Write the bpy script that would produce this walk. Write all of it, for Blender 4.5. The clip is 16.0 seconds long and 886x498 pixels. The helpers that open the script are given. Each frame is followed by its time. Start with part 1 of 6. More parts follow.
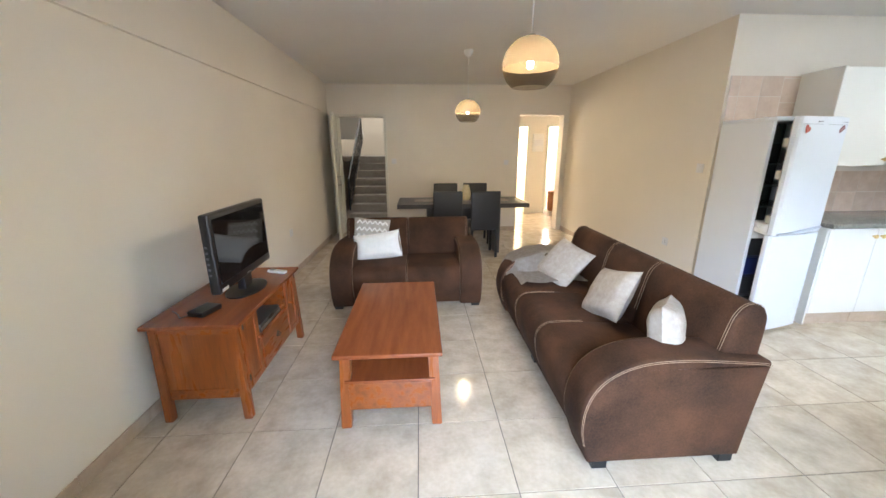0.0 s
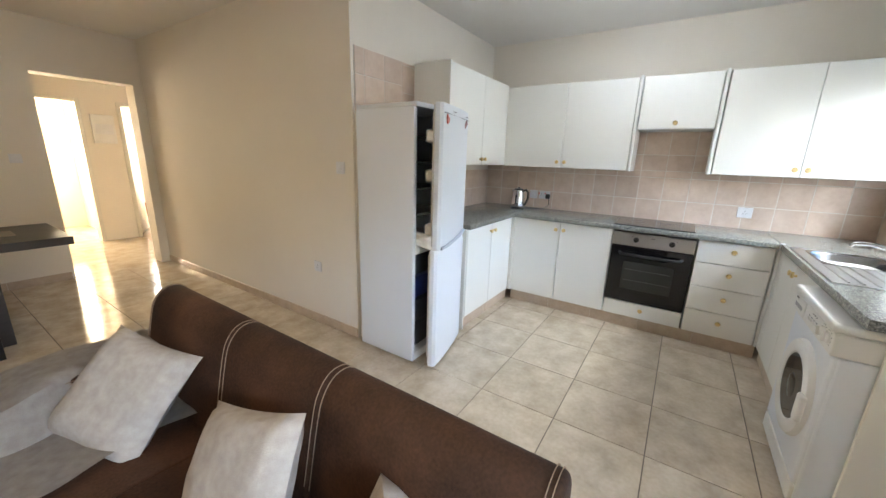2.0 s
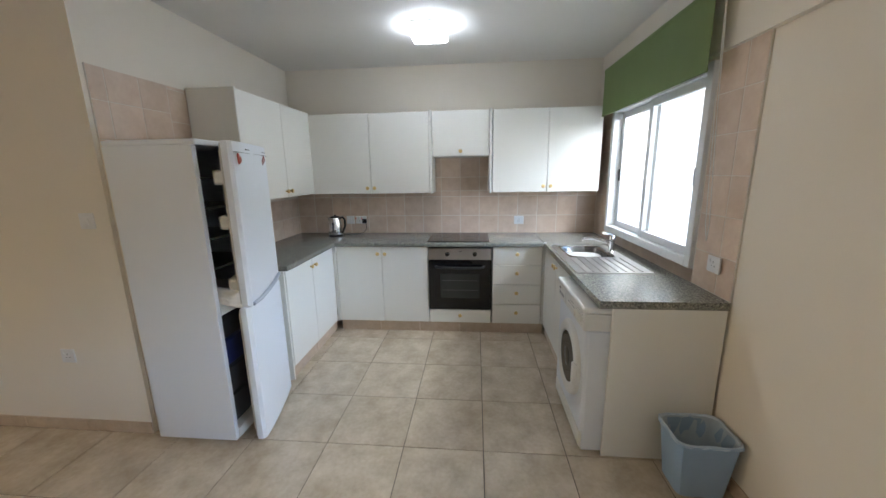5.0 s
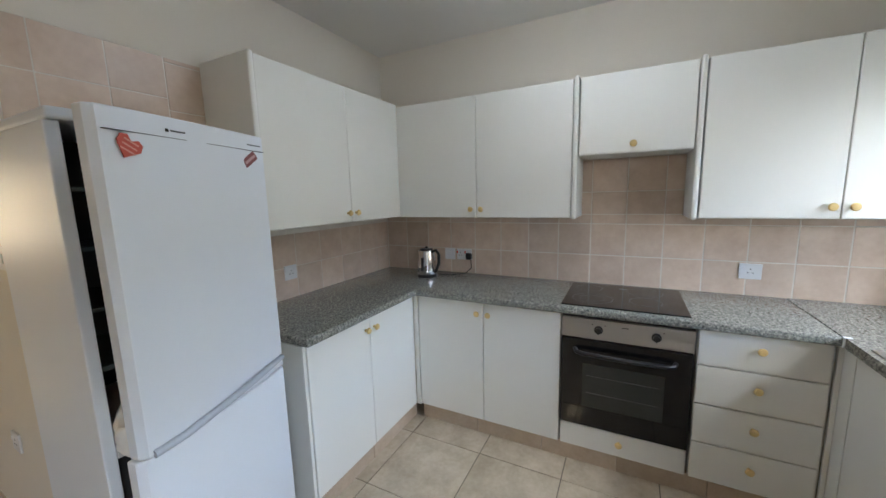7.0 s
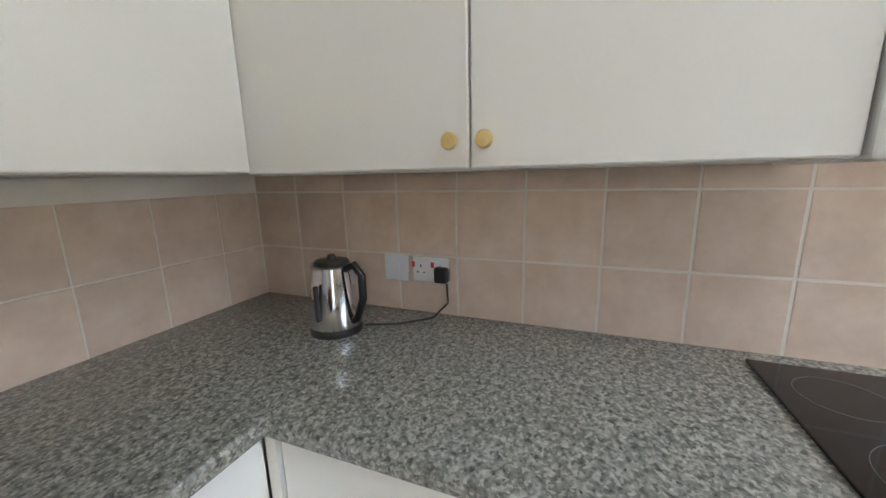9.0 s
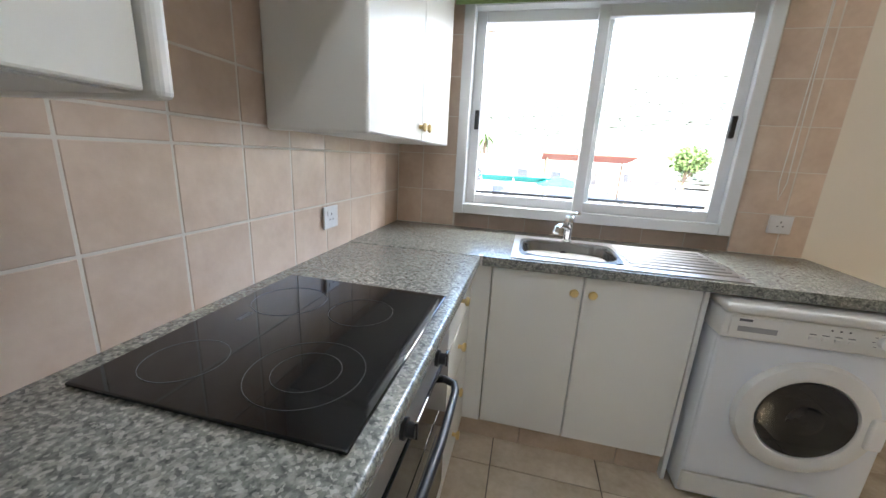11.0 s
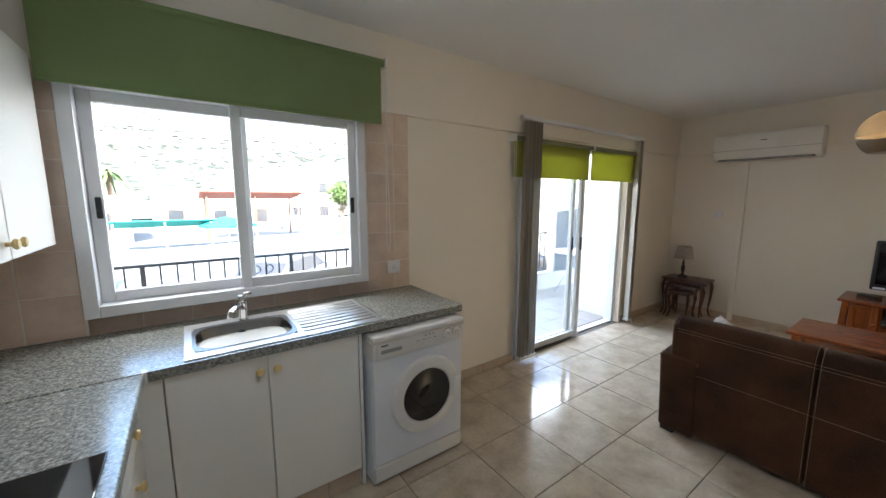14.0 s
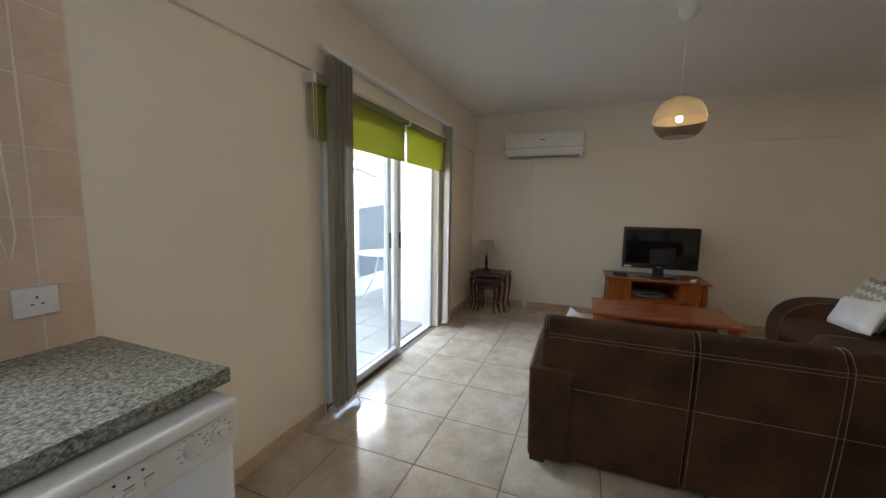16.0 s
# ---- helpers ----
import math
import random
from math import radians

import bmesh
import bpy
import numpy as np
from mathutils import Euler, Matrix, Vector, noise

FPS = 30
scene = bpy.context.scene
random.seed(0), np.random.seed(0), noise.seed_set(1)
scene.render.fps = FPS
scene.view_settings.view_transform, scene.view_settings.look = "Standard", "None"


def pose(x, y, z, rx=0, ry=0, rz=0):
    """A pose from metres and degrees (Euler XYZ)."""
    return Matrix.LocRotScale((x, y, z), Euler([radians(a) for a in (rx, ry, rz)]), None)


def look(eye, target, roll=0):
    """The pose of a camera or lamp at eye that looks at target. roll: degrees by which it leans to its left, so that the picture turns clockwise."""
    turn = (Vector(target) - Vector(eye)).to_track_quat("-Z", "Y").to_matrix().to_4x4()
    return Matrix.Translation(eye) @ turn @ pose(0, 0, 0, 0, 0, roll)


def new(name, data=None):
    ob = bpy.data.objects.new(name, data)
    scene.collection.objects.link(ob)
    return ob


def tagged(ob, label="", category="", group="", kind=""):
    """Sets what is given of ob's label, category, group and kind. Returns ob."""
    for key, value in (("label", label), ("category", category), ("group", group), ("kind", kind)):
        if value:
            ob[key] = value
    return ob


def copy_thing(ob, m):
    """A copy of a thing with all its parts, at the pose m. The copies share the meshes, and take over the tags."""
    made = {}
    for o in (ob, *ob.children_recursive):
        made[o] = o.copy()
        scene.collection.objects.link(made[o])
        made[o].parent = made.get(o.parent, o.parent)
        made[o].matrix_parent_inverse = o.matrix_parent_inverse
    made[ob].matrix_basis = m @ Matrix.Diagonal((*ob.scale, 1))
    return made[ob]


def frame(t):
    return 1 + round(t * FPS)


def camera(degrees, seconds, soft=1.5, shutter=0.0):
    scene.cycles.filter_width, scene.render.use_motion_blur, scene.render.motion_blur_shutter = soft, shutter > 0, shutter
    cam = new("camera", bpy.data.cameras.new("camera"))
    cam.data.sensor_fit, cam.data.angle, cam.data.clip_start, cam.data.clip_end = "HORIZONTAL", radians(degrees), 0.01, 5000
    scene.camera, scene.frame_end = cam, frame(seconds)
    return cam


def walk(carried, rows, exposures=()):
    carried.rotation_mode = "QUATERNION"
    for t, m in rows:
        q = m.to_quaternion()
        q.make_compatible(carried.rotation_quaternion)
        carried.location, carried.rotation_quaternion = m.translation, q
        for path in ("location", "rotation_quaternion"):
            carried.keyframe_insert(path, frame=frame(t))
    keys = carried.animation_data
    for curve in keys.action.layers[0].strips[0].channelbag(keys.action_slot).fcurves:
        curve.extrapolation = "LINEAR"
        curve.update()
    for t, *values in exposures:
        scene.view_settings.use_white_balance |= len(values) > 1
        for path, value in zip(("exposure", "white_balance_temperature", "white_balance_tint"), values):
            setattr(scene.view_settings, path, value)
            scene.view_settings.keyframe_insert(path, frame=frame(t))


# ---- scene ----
cam = camera(101.8, 16.0)
PATH = [
    (0, (0.875, 0.944, 1.484), (0.996, 2.869, 0.956), -0.2),
    (0.5, (0.995, 1.252, 1.426), (1.396, 3.137, 0.891), 0.3),
    (1, (1.199, 1.633, 1.411), (1.971, 3.401, 0.884), 0.9),
    (1.5, (1.428, 2.019, 1.416), (2.637, 3.532, 0.918), 1.6),
    (2, (1.758, 2.242, 1.41), (3.381, 3.301, 0.914), 1.8),
    (2.5, (1.903, 2.399, 1.439), (3.774, 2.914, 0.952), 1.7),
    (3, (1.771, 2.42, 1.508), (3.685, 2.67, 0.984), 0.7),
    (3.5, (1.657, 2.407, 1.561), (3.581, 2.552, 1.033), 0.1),
    (5.8, (2.175, 2.186, 1.486), (4.13, 2.476, 1.181), -1.0),
    (6, (2.313, 2.203, 1.473), (4.256, 2.571, 1.17), -1.0),
    (6.5, (2.73, 2.242, 1.502), (4.585, 2.921, 1.192), -1.5),
    (7, (3.167, 2.392, 1.487), (4.926, 3.299, 1.194), -1.5),
    (7.5, (3.587, 2.699, 1.478), (5.296, 3.698, 1.19), -1.0),
    (8, (4.032, 2.984, 1.43), (5.722, 4.006, 1.109), -0.8),
    (8.2, (4.17, 3.04, 1.40), (5.834, 4.114, 1.112), -1.8),
    (10.3, (5.008, 3.05, 1.283), (6.548, 1.9, 0.765), 3.3),
    (10.5, (5.007, 3.038, 1.275), (6.259, 1.555, 0.792), 2.9),
    (11, (4.903, 3.044, 1.288), (5.324, 1.154, 0.789), 3.1),
    (11.5, (4.822, 3.104, 1.31), (4.56, 1.194, 0.777), 2.9),
    (12, (4.867, 3.178, 1.384), (4.141, 1.403, 0.818), 2.5),
    (12.5, (4.89, 3.257, 1.45), (3.962, 1.572, 0.904), 1.2),
    (13, (4.907, 3.293, 1.503), (3.868, 1.667, 0.978), 0.7),
    (13.5, (4.913, 3.307, 1.548), (3.797, 1.7, 1.133), 0.4),
    (14, (4.887, 3.272, 1.539), (3.74, 1.659, 1.258), 0.1),
    (14.5, (4.772, 3.081, 1.468), (3.569, 1.502, 1.224), 0.1),
    (15, (4.653, 2.927, 1.45), (3.28, 1.494, 1.201), 0.4),
    (15.5, (4.438, 2.714, 1.406), (2.821, 1.564, 1.156), 0.7),
    (16, (4.233, 2.509, 1.346), (2.386, 1.776, 1.114), 0.8),
]
walk(cam, [(t, look(eye, target, roll)) for t, eye, target, roll in PATH],
     exposures=[(0, 5.3, 5950, 10), (0.5, 5.2, 6250, 11), (1.5, 5.15, 6150, 10), (2.5, 4.55, 6050, 10), (3.5, 4.35, 6000, 10), (6, 4.35, 6000, 10), (7, 4.2, 6050, 10), (8, 4.6, 6400, 12), (10.5, 4.75, 6350, 12), (11.5, 4.1, 6100, 11), (13.5, 3.95, 6150, 11), (16, 3.9, 6150, 10)])

# ---- world, sun, lamps ----
world = bpy.data.worlds.new("sky")
scene.world = world
world.use_nodes = True
wn = world.node_tree.nodes
sky = wn.new("ShaderNodeTexSky")
sky.sky_type, sky.sun_disc = "NISHITA", False
sky.sun_elevation, sky.sun_rotation = radians(48), radians(20)
world.node_tree.links.new(sky.outputs[0], wn["Background"].inputs[0])
wn["Background"].inputs[1].default_value = 0.14


def lamp(name, kind, m, energy, color, **settings):
    data = bpy.data.lights.new(name, kind)
    data.energy, data.color = energy, color
    if "angle" in settings:
        data.angle = settings["angle"]
    if "radius" in settings:
        data.shadow_soft_size = settings["radius"]
    if "size" in settings:
        data.shape, data.size, data.size_y = "RECTANGLE", settings["size"][0], settings["size"][1]
    ob = new(name, data)
    ob.matrix_world = m
    return ob


lamp("sun", "SUN", look((30, 80, 95), (0, 0, 0)), 2.3, (1.0, 0.95, 0.87), angle=radians(0.5))
lamp("balcony_daylight", "AREA", look((0.3, -0.84, 2.22), (0.9, 3.2, 0.8)), 11, (0.93, 0.97, 1.0), size=(4.2, 0.42))
lamp("kitchen_window_daylight", "AREA", look((4.6, 0.3, 2.36), (4.7, 2.6, 0.9)), 4.2, (0.95, 0.98, 1.0), size=(1.7, 0.5))


# ---- materials ----
def material(name, color, rough=0.5, metal=0.0, second=None, scale=6.0, fine=60.0, bump=0.05, vary=0.0, spec=0.5, stretch=(1, 1, 1), coat=0.0):
    """Two scales of noise between two colours, fine relief, and a shade that differs from piece to piece."""
    m = bpy.data.materials.new(name)
    m.use_nodes = True
    n, l = m.node_tree.nodes, m.node_tree.links
    b = n["Principled BSDF"]
    b.inputs["Roughness"].default_value, b.inputs["Metallic"].default_value = rough, metal
    b.inputs["Specular IOR Level"].default_value, b.inputs["Coat Weight"].default_value = spec, coat
    second = second or tuple(c * 0.9 for c in color)
    co = n.new("ShaderNodeTexCoord")
    mp = n.new("ShaderNodeMapping")
    mp.inputs["Scale"].default_value = stretch
    l.new(co.outputs["Object"], mp.inputs["Vector"])
    big, small = n.new("ShaderNodeTexNoise"), n.new("ShaderNodeTexNoise")
    big.inputs["Scale"].default_value, small.inputs["Scale"].default_value = scale, fine
    big.inputs["Detail"].default_value, small.inputs["Detail"].default_value = 5, 3
    l.new(mp.outputs[0], big.inputs["Vector"])
    l.new(mp.outputs[0], small.inputs["Vector"])
    add = n.new("ShaderNodeMath")
    add.operation = "MULTIPLY_ADD"
    l.new(small.outputs[0], add.inputs[0])
    add.inputs[1].default_value = 0.35
    l.new(big.outputs[0], add.inputs[2])
    ramp = n.new("ShaderNodeValToRGB")
    ramp.color_ramp.elements[0].position, ramp.color_ramp.elements[1].position = 0.45, 0.9
    ramp.color_ramp.elements[0].color, ramp.color_ramp.elements[1].color = (*color, 1), (*second, 1)
    l.new(add.outputs[0], ramp.inputs[0])
    last = ramp.outputs[0]
    if vary:
        info, hsv, rng = n.new("ShaderNodeObjectInfo"), n.new("ShaderNodeHueSaturation"), n.new("ShaderNodeMapRange")
        rng.inputs[3].default_value, rng.inputs[4].default_value = 1 - vary, 1 + vary
        l.new(info.outputs["Random"], rng.inputs[0])
        l.new(rng.outputs[0], hsv.inputs["Value"])
        l.new(last, hsv.inputs["Color"])
        last = hsv.outputs[0]
        shift = n.new("ShaderNodeVectorMath")
        shift.operation = "MULTIPLY_ADD"
        l.new(info.outputs["Random"], shift.inputs[0])
        shift.inputs[1].default_value = (37, 53, 71)
        l.new(co.outputs["Object"], shift.inputs[2])
        l.new(shift.outputs[0], mp.inputs["Vector"])
    l.new(last, b.inputs["Base Color"])
    if bump:
        bp = n.new("ShaderNodeBump")
        bp.inputs["Strength"].default_value, bp.inputs["Distance"].default_value = bump, 0.004
        l.new(small.outputs[0], bp.inputs["Height"])
        l.new(bp.outputs[0], b.inputs["Normal"])
    rr = n.new("ShaderNodeMapRange")
    rr.inputs[3].default_value, rr.inputs[4].default_value = max(0.02, rough * 0.85), min(1, rough * 1.15)
    l.new(big.outputs[0], rr.inputs[0])
    l.new(rr.outputs[0], b.inputs["Roughness"])
    return m


def granite(name):
    m = material(name, (0.2, 0.2, 0.18), 0.22, bump=0.0, coat=0.0)
    n, l = m.node_tree.nodes, m.node_tree.links
    co = n["Texture Coordinate"]
    v, v2, mix, ramp, ramp2 = n.new("ShaderNodeTexVoronoi"), n.new("ShaderNodeTexNoise"), n.new("ShaderNodeMix"), n.new("ShaderNodeValToRGB"), n.new("ShaderNodeValToRGB")
    v.inputs["Scale"].default_value, v2.inputs["Scale"].default_value, v2.inputs["Detail"].default_value = 190, 75, 6
    l.new(co.outputs["Object"], v.inputs["Vector"])
    l.new(co.outputs["Object"], v2.inputs["Vector"])
    e = ramp.color_ramp.elements
    e[0].position, e[0].color = 0.0, (0.045, 0.05, 0.045, 1)
    e[1].position, e[1].color = 1.0, (0.5, 0.48, 0.42, 1)
    a = e.new(0.5)
    a.color = (0.16, 0.165, 0.14, 1)
    sep = n.new("ShaderNodeSeparateColor")
    l.new(v.outputs["Color"], sep.inputs[0])
    l.new(sep.outputs[0], ramp.inputs[0])
    e = ramp2.color_ramp.elements
    e[0].position, e[0].color, e[1].position, e[1].color = 0.35, (0.07, 0.075, 0.065, 1), 0.68, (0.42, 0.41, 0.36, 1)
    l.new(v2.outputs[0], ramp2.inputs[0])
    mix.data_type = "RGBA"
    mix.inputs[0].default_value = 0.5
    l.new(ramp.outputs[0], mix.inputs[6])
    l.new(ramp2.outputs[0], mix.inputs[7])
    l.new(mix.outputs[2], n["Principled BSDF"].inputs["Base Color"])
    return m


def glass(name, color=(1, 1, 1), rough=0.0, alpha=None):
    m = bpy.data.materials.new(name)
    m.use_nodes = True
    n, l = m.node_tree.nodes, m.node_tree.links
    out = n["Material Output"]
    tr, gl, mix, fr = n.new("ShaderNodeBsdfTransparent"), n.new("ShaderNodeBsdfGlossy"), n.new("ShaderNodeMixShader"), n.new("ShaderNodeLayerWeight")
    tr.inputs[0].default_value = (*color, 1)
    gl.inputs["Roughness"].default_value = rough
    fr.inputs[0].default_value = 0.5
    pw, ad = n.new("ShaderNodeMath"), n.new("ShaderNodeMath")
    pw.operation, ad.operation = "POWER", "MULTIPLY_ADD"
    pw.inputs[1].default_value, ad.inputs[1].default_value, ad.inputs[2].default_value = 4.0, 0.5, 0.03
    l.new(fr.outputs["Facing"], pw.inputs[0])
    l.new(pw.outputs[0], ad.inputs[0])
    l.new(ad.outputs[0], mix.inputs[0])
    l.new(tr.outputs[0], mix.inputs[1])
    l.new(gl.outputs[0], mix.inputs[2])
    l.new(mix.outputs[0], out.inputs[0])
    return m


def glow(name, color, strength):
    m = bpy.data.materials.new(name)
    m.use_nodes = True
    b = m.node_tree.nodes["Principled BSDF"]
    b.inputs["Base Color"].default_value = (*color, 1)
    b.inputs["Emission Color"].default_value, b.inputs["Emission Strength"].default_value = (*color, 1), strength
    return m


def translucent(name, color, share=0.5):
    m = material(name, color, 0.8, fine=300, bump=0.1)
    n, l = m.node_tree.nodes, m.node_tree.links
    t, mix = n.new("ShaderNodeBsdfTranslucent"), n.new("ShaderNodeMixShader")
    t.inputs[0].default_value = (*color, 1)
    mix.inputs[0].default_value = share
    l.new(n["Principled BSDF"].outputs[0], mix.inputs[1])
    l.new(t.outputs[0], mix.inputs[2])
    l.new(mix.outputs[0], n["Material Output"].inputs[0])
    return m


PAINT = material("cream wall paint", (0.78, 0.725, 0.635), 0.75, second=(0.74, 0.685, 0.595), scale=1.3, fine=180, bump=0.06)
CEIL = material("white ceiling paint", (0.80, 0.78, 0.74), 0.85, second=(0.76, 0.74, 0.70), scale=1.0, fine=150, bump=0.05)
FLOOR = material("beige glazed floor tile", (0.62, 0.535, 0.42), 0.12, second=(0.43, 0.355, 0.26), scale=7, fine=42, bump=0.02, vary=0.035)
GROUT = material("grey floor grout", (0.14, 0.12, 0.10), 0.9, fine=200, bump=0.1)
WALLTILE = material("pinkish beige wall tile", (0.68, 0.545, 0.44), 0.32, second=(0.57, 0.43, 0.33), scale=9, fine=40, bump=0.12, vary=0.07)
WALLGROUT = material("pale wall grout", (0.74, 0.69, 0.62), 0.9, fine=200, bump=0.1)
SKIRT = material("tan tile skirting", (0.58, 0.46, 0.35), 0.3, second=(0.47, 0.36, 0.26), scale=12, bump=0.03, vary=0.06)
LAMINATE = material("white cabinet laminate", (0.80, 0.79, 0.74), 0.38, second=(0.785, 0.77, 0.72), scale=1.5, fine=400, bump=0.015)
CARCASS = material("grey white melamine", (0.70, 0.69, 0.65), 0.5, scale=2, fine=200, bump=0.02)
KNOB = material("varnished pine knob", (0.74, 0.56, 0.25), 0.3, second=(0.66, 0.47, 0.18), scale=40)
GRANITE = granite("grey speckled worktop")
WHITEMETAL = material("white enamel", (0.74, 0.77, 0.82), 0.4, second=(0.73, 0.76, 0.81), scale=2, fine=500, bump=0.0)
WHITEPLASTIC = material("white plastic", (0.78, 0.77, 0.74), 0.35, fine=300, bump=0.01)
# also colours the fridge interior, where its darkness stands for shade
DARKGREY = material("dark plastic and interior shade", (0.03, 0.03, 0.032), 0.5, bump=0.02)
BLACKGLASS = material("black glass", (0.006, 0.006, 0.007), 0.05, second=(0.008, 0.008, 0.009), bump=0.0)
BLACKPLASTIC = material("black plastic", (0.012, 0.012, 0.013), 0.35, fine=300, bump=0.03)
STEEL = material("brushed steel", (0.56, 0.55, 0.54), 0.33, 1.0, second=(0.52, 0.51, 0.50), scale=5, fine=300, bump=0.0)
DARKSTEEL = material("satin steel bowl", (0.28, 0.275, 0.27), 0.25, 1.0, second=(0.27, 0.265, 0.26), bump=0.0)
# paler copy of TAUPE: light on alternate slats put into the colour
TAUPE_LIT = material("lit taupe blind fabric", (0.50, 0.455, 0.38), 0.9, second=(0.44, 0.40, 0.33), fine=250, bump=0.2)
CHROME = material("chrome", (0.75, 0.75, 0.76), 0.08, 1.0, bump=0.0)
ALU = material("white lacquered aluminium", (0.78, 0.79, 0.80), 0.35, second=(0.75, 0.76, 0.77), bump=0.01)
RUBBER = material("grey rubber", (0.10, 0.10, 0.10), 0.8)
PANE = glass("window glass", (0.97, 0.98, 0.97))
PORTHOLE = glass("porthole glass", (0.35, 0.37, 0.38))
GREEN = translucent("green roller fabric", (0.30, 0.39, 0.17), 0.45)
LIME = translucent("lime roller fabric", (0.44, 0.45, 0.10), 0.5)
TAUPE = material("taupe blind fabric", (0.36, 0.32, 0.26), 0.9, second=(0.42, 0.375, 0.31), fine=250, bump=0.2)
SUEDE = material("brown suede", (0.020, 0.009, 0.005), 0.85, second=(0.092, 0.041, 0.021), scale=4, fine=120, bump=0.25, spec=0.25)
THREAD = material("pale stitching thread", (0.30, 0.21, 0.14), 0.8)
LINEN = material("cream linen", (0.43, 0.385, 0.34), 0.95, second=(0.33, 0.29, 0.25), scale=30, fine=350, bump=0.5)
WHITECLOTH = material("white cotton", (0.80, 0.78, 0.75), 0.95, scale=20, fine=350, bump=0.5)
GREYCLOTH = material("grey zigzag cotton", (0.42, 0.39, 0.35), 0.95, scale=20, fine=350, bump=0.5)
WOOD = material("orange brown pine", (0.34, 0.095, 0.018), 0.28, second=(0.15, 0.034, 0.007), scale=3, fine=26, bump=0.05, stretch=(9, 1, 9), spec=0.5)
WOODV = material("orange brown pine, upright grain", (0.34, 0.095, 0.018), 0.28, second=(0.15, 0.034, 0.007), scale=2, fine=20, bump=0.05, stretch=(9, 9, 0.8), spec=0.5)
REDWOOD = material("red brown stained top", (0.26, 0.072, 0.022), 0.25, second=(0.18, 0.045, 0.014), scale=3, fine=26, bump=0.05, stretch=(9, 1, 9))
MAHOGANY = material("dark mahogany", (0.085, 0.024, 0.012), 0.28, second=(0.045, 0.013, 0.008), scale=4, fine=30, bump=0.05, stretch=(1, 7, 7))
DARKWOOD = material("black brown veneer", (0.035, 0.030, 0.029), 0.4, second=(0.05, 0.044, 0.042), scale=4, fine=40, bump=0.08, stretch=(1, 9, 9))
LEATHER = material("black leatherette", (0.014, 0.014, 0.016), 0.42, second=(0.02, 0.02, 0.022), fine=220, bump=0.25)
DOORPAINT = material("cream door paint", (0.72, 0.69, 0.61), 0.45, second=(0.69, 0.66, 0.58), bump=0.02)
SOCKET = material("white socket plate", (0.75, 0.75, 0.76), 0.35, bump=0.0)
SLOT = material("dark socket slots", (0.03, 0.03, 0.03), 0.6, bump=0.0)
RED = material("red plastic", (0.65, 0.045, 0.03), 0.4)
BLUE = material("pale blue plastic", (0.30, 0.42, 0.60), 0.4, second=(0.28, 0.40, 0.57), bump=0.02)
IRON = material("black painted iron", (0.02, 0.02, 0.022), 0.45, bump=0.05)
STONE = material("grey stair stone", (0.42, 0.39, 0.35), 0.45, second=(0.33, 0.30, 0.27), scale=8, bump=0.06)
WHITEWALL = material("white exterior render", (0.80, 0.79, 0.77), 0.9, second=(0.74, 0.73, 0.70), scale=2, fine=120, bump=0.25)
WICKER = material("orange wicker", (0.42, 0.16, 0.05), 0.6, second=(0.28, 0.10, 0.03), scale=30, fine=90, bump=0.4)
CERAMIC = material("cream glazed ceramic", (0.62, 0.55, 0.36), 0.3, second=(0.5, 0.43, 0.26), scale=20)
BULB = glow("warm bulb", (1.0, 0.76, 0.42), 9.0)
LEDPANEL = glow("cool white diffuser", (0.88, 0.94, 1.0), 1.3)
SMOKE = glass("smoked lamp glass", (0.52, 0.49, 0.44), 0.02)
SMOKED_MIRROR = translucent("frosted bronze globe", (0.17, 0.14, 0.105), 0.2)
SMOKED_MIRROR.node_tree.nodes["Principled BSDF"].inputs["Metallic"].default_value = 0.9
PRINT = material("grey print", (0.12, 0.12, 0.13), 0.6, bump=0.0)
FROST = translucent("frosted screen", (0.36, 0.38, 0.40), 0.6)


# ---- building helpers ----
ORIGIN = {}


def thing(name, label, category, at=(0, 0, 0), group="", kind=""):
    ob = new(name)
    ob.location = at
    ORIGIN[ob.name] = Vector(at)
    return tagged(ob, label, category, group, kind)


def part(name, bm, mat, parent=None, label="", smooth=False, kind=""):
    """Links a bmesh, drawn in the coordinates of the room, as one mesh under a thing or a part."""
    o = ORIGIN.get(parent.name, Vector()) if parent else Vector()
    bmesh.ops.recalc_face_normals(bm, faces=bm.faces)
    bmesh.ops.translate(bm, verts=bm.verts, vec=-o)
    me = bpy.data.meshes.new(name)
    bm.to_mesh(me)
    bm.free()
    me.materials.append(mat)
    if smooth:
        for p in me.polygons:
            p.use_smooth = True
        me.set_sharp_from_angle(angle=radians(40))
    ob = new(name, me)
    if parent:
        ob.parent = parent
        ORIGIN[ob.name] = o
    return tagged(ob, label, kind=kind)


def box(x0, x1, y0, y1, z0, z1, bevel=0.0, bm=None, seg=2):
    bm = bm or bmesh.new()
    m = Matrix.LocRotScale(((x0 + x1) / 2, (y0 + y1) / 2, (z0 + z1) / 2), None, (abs(x1 - x0), abs(y1 - y0), abs(z1 - z0)))
    made = bmesh.ops.create_cube(bm, size=1, matrix=m)
    if bevel:
        edges = list({e for v in made["verts"] for e in v.link_edges})
        bmesh.ops.bevel(bm, geom=edges, offset=bevel, segments=seg, profile=0.5, affect="EDGES")
    return bm


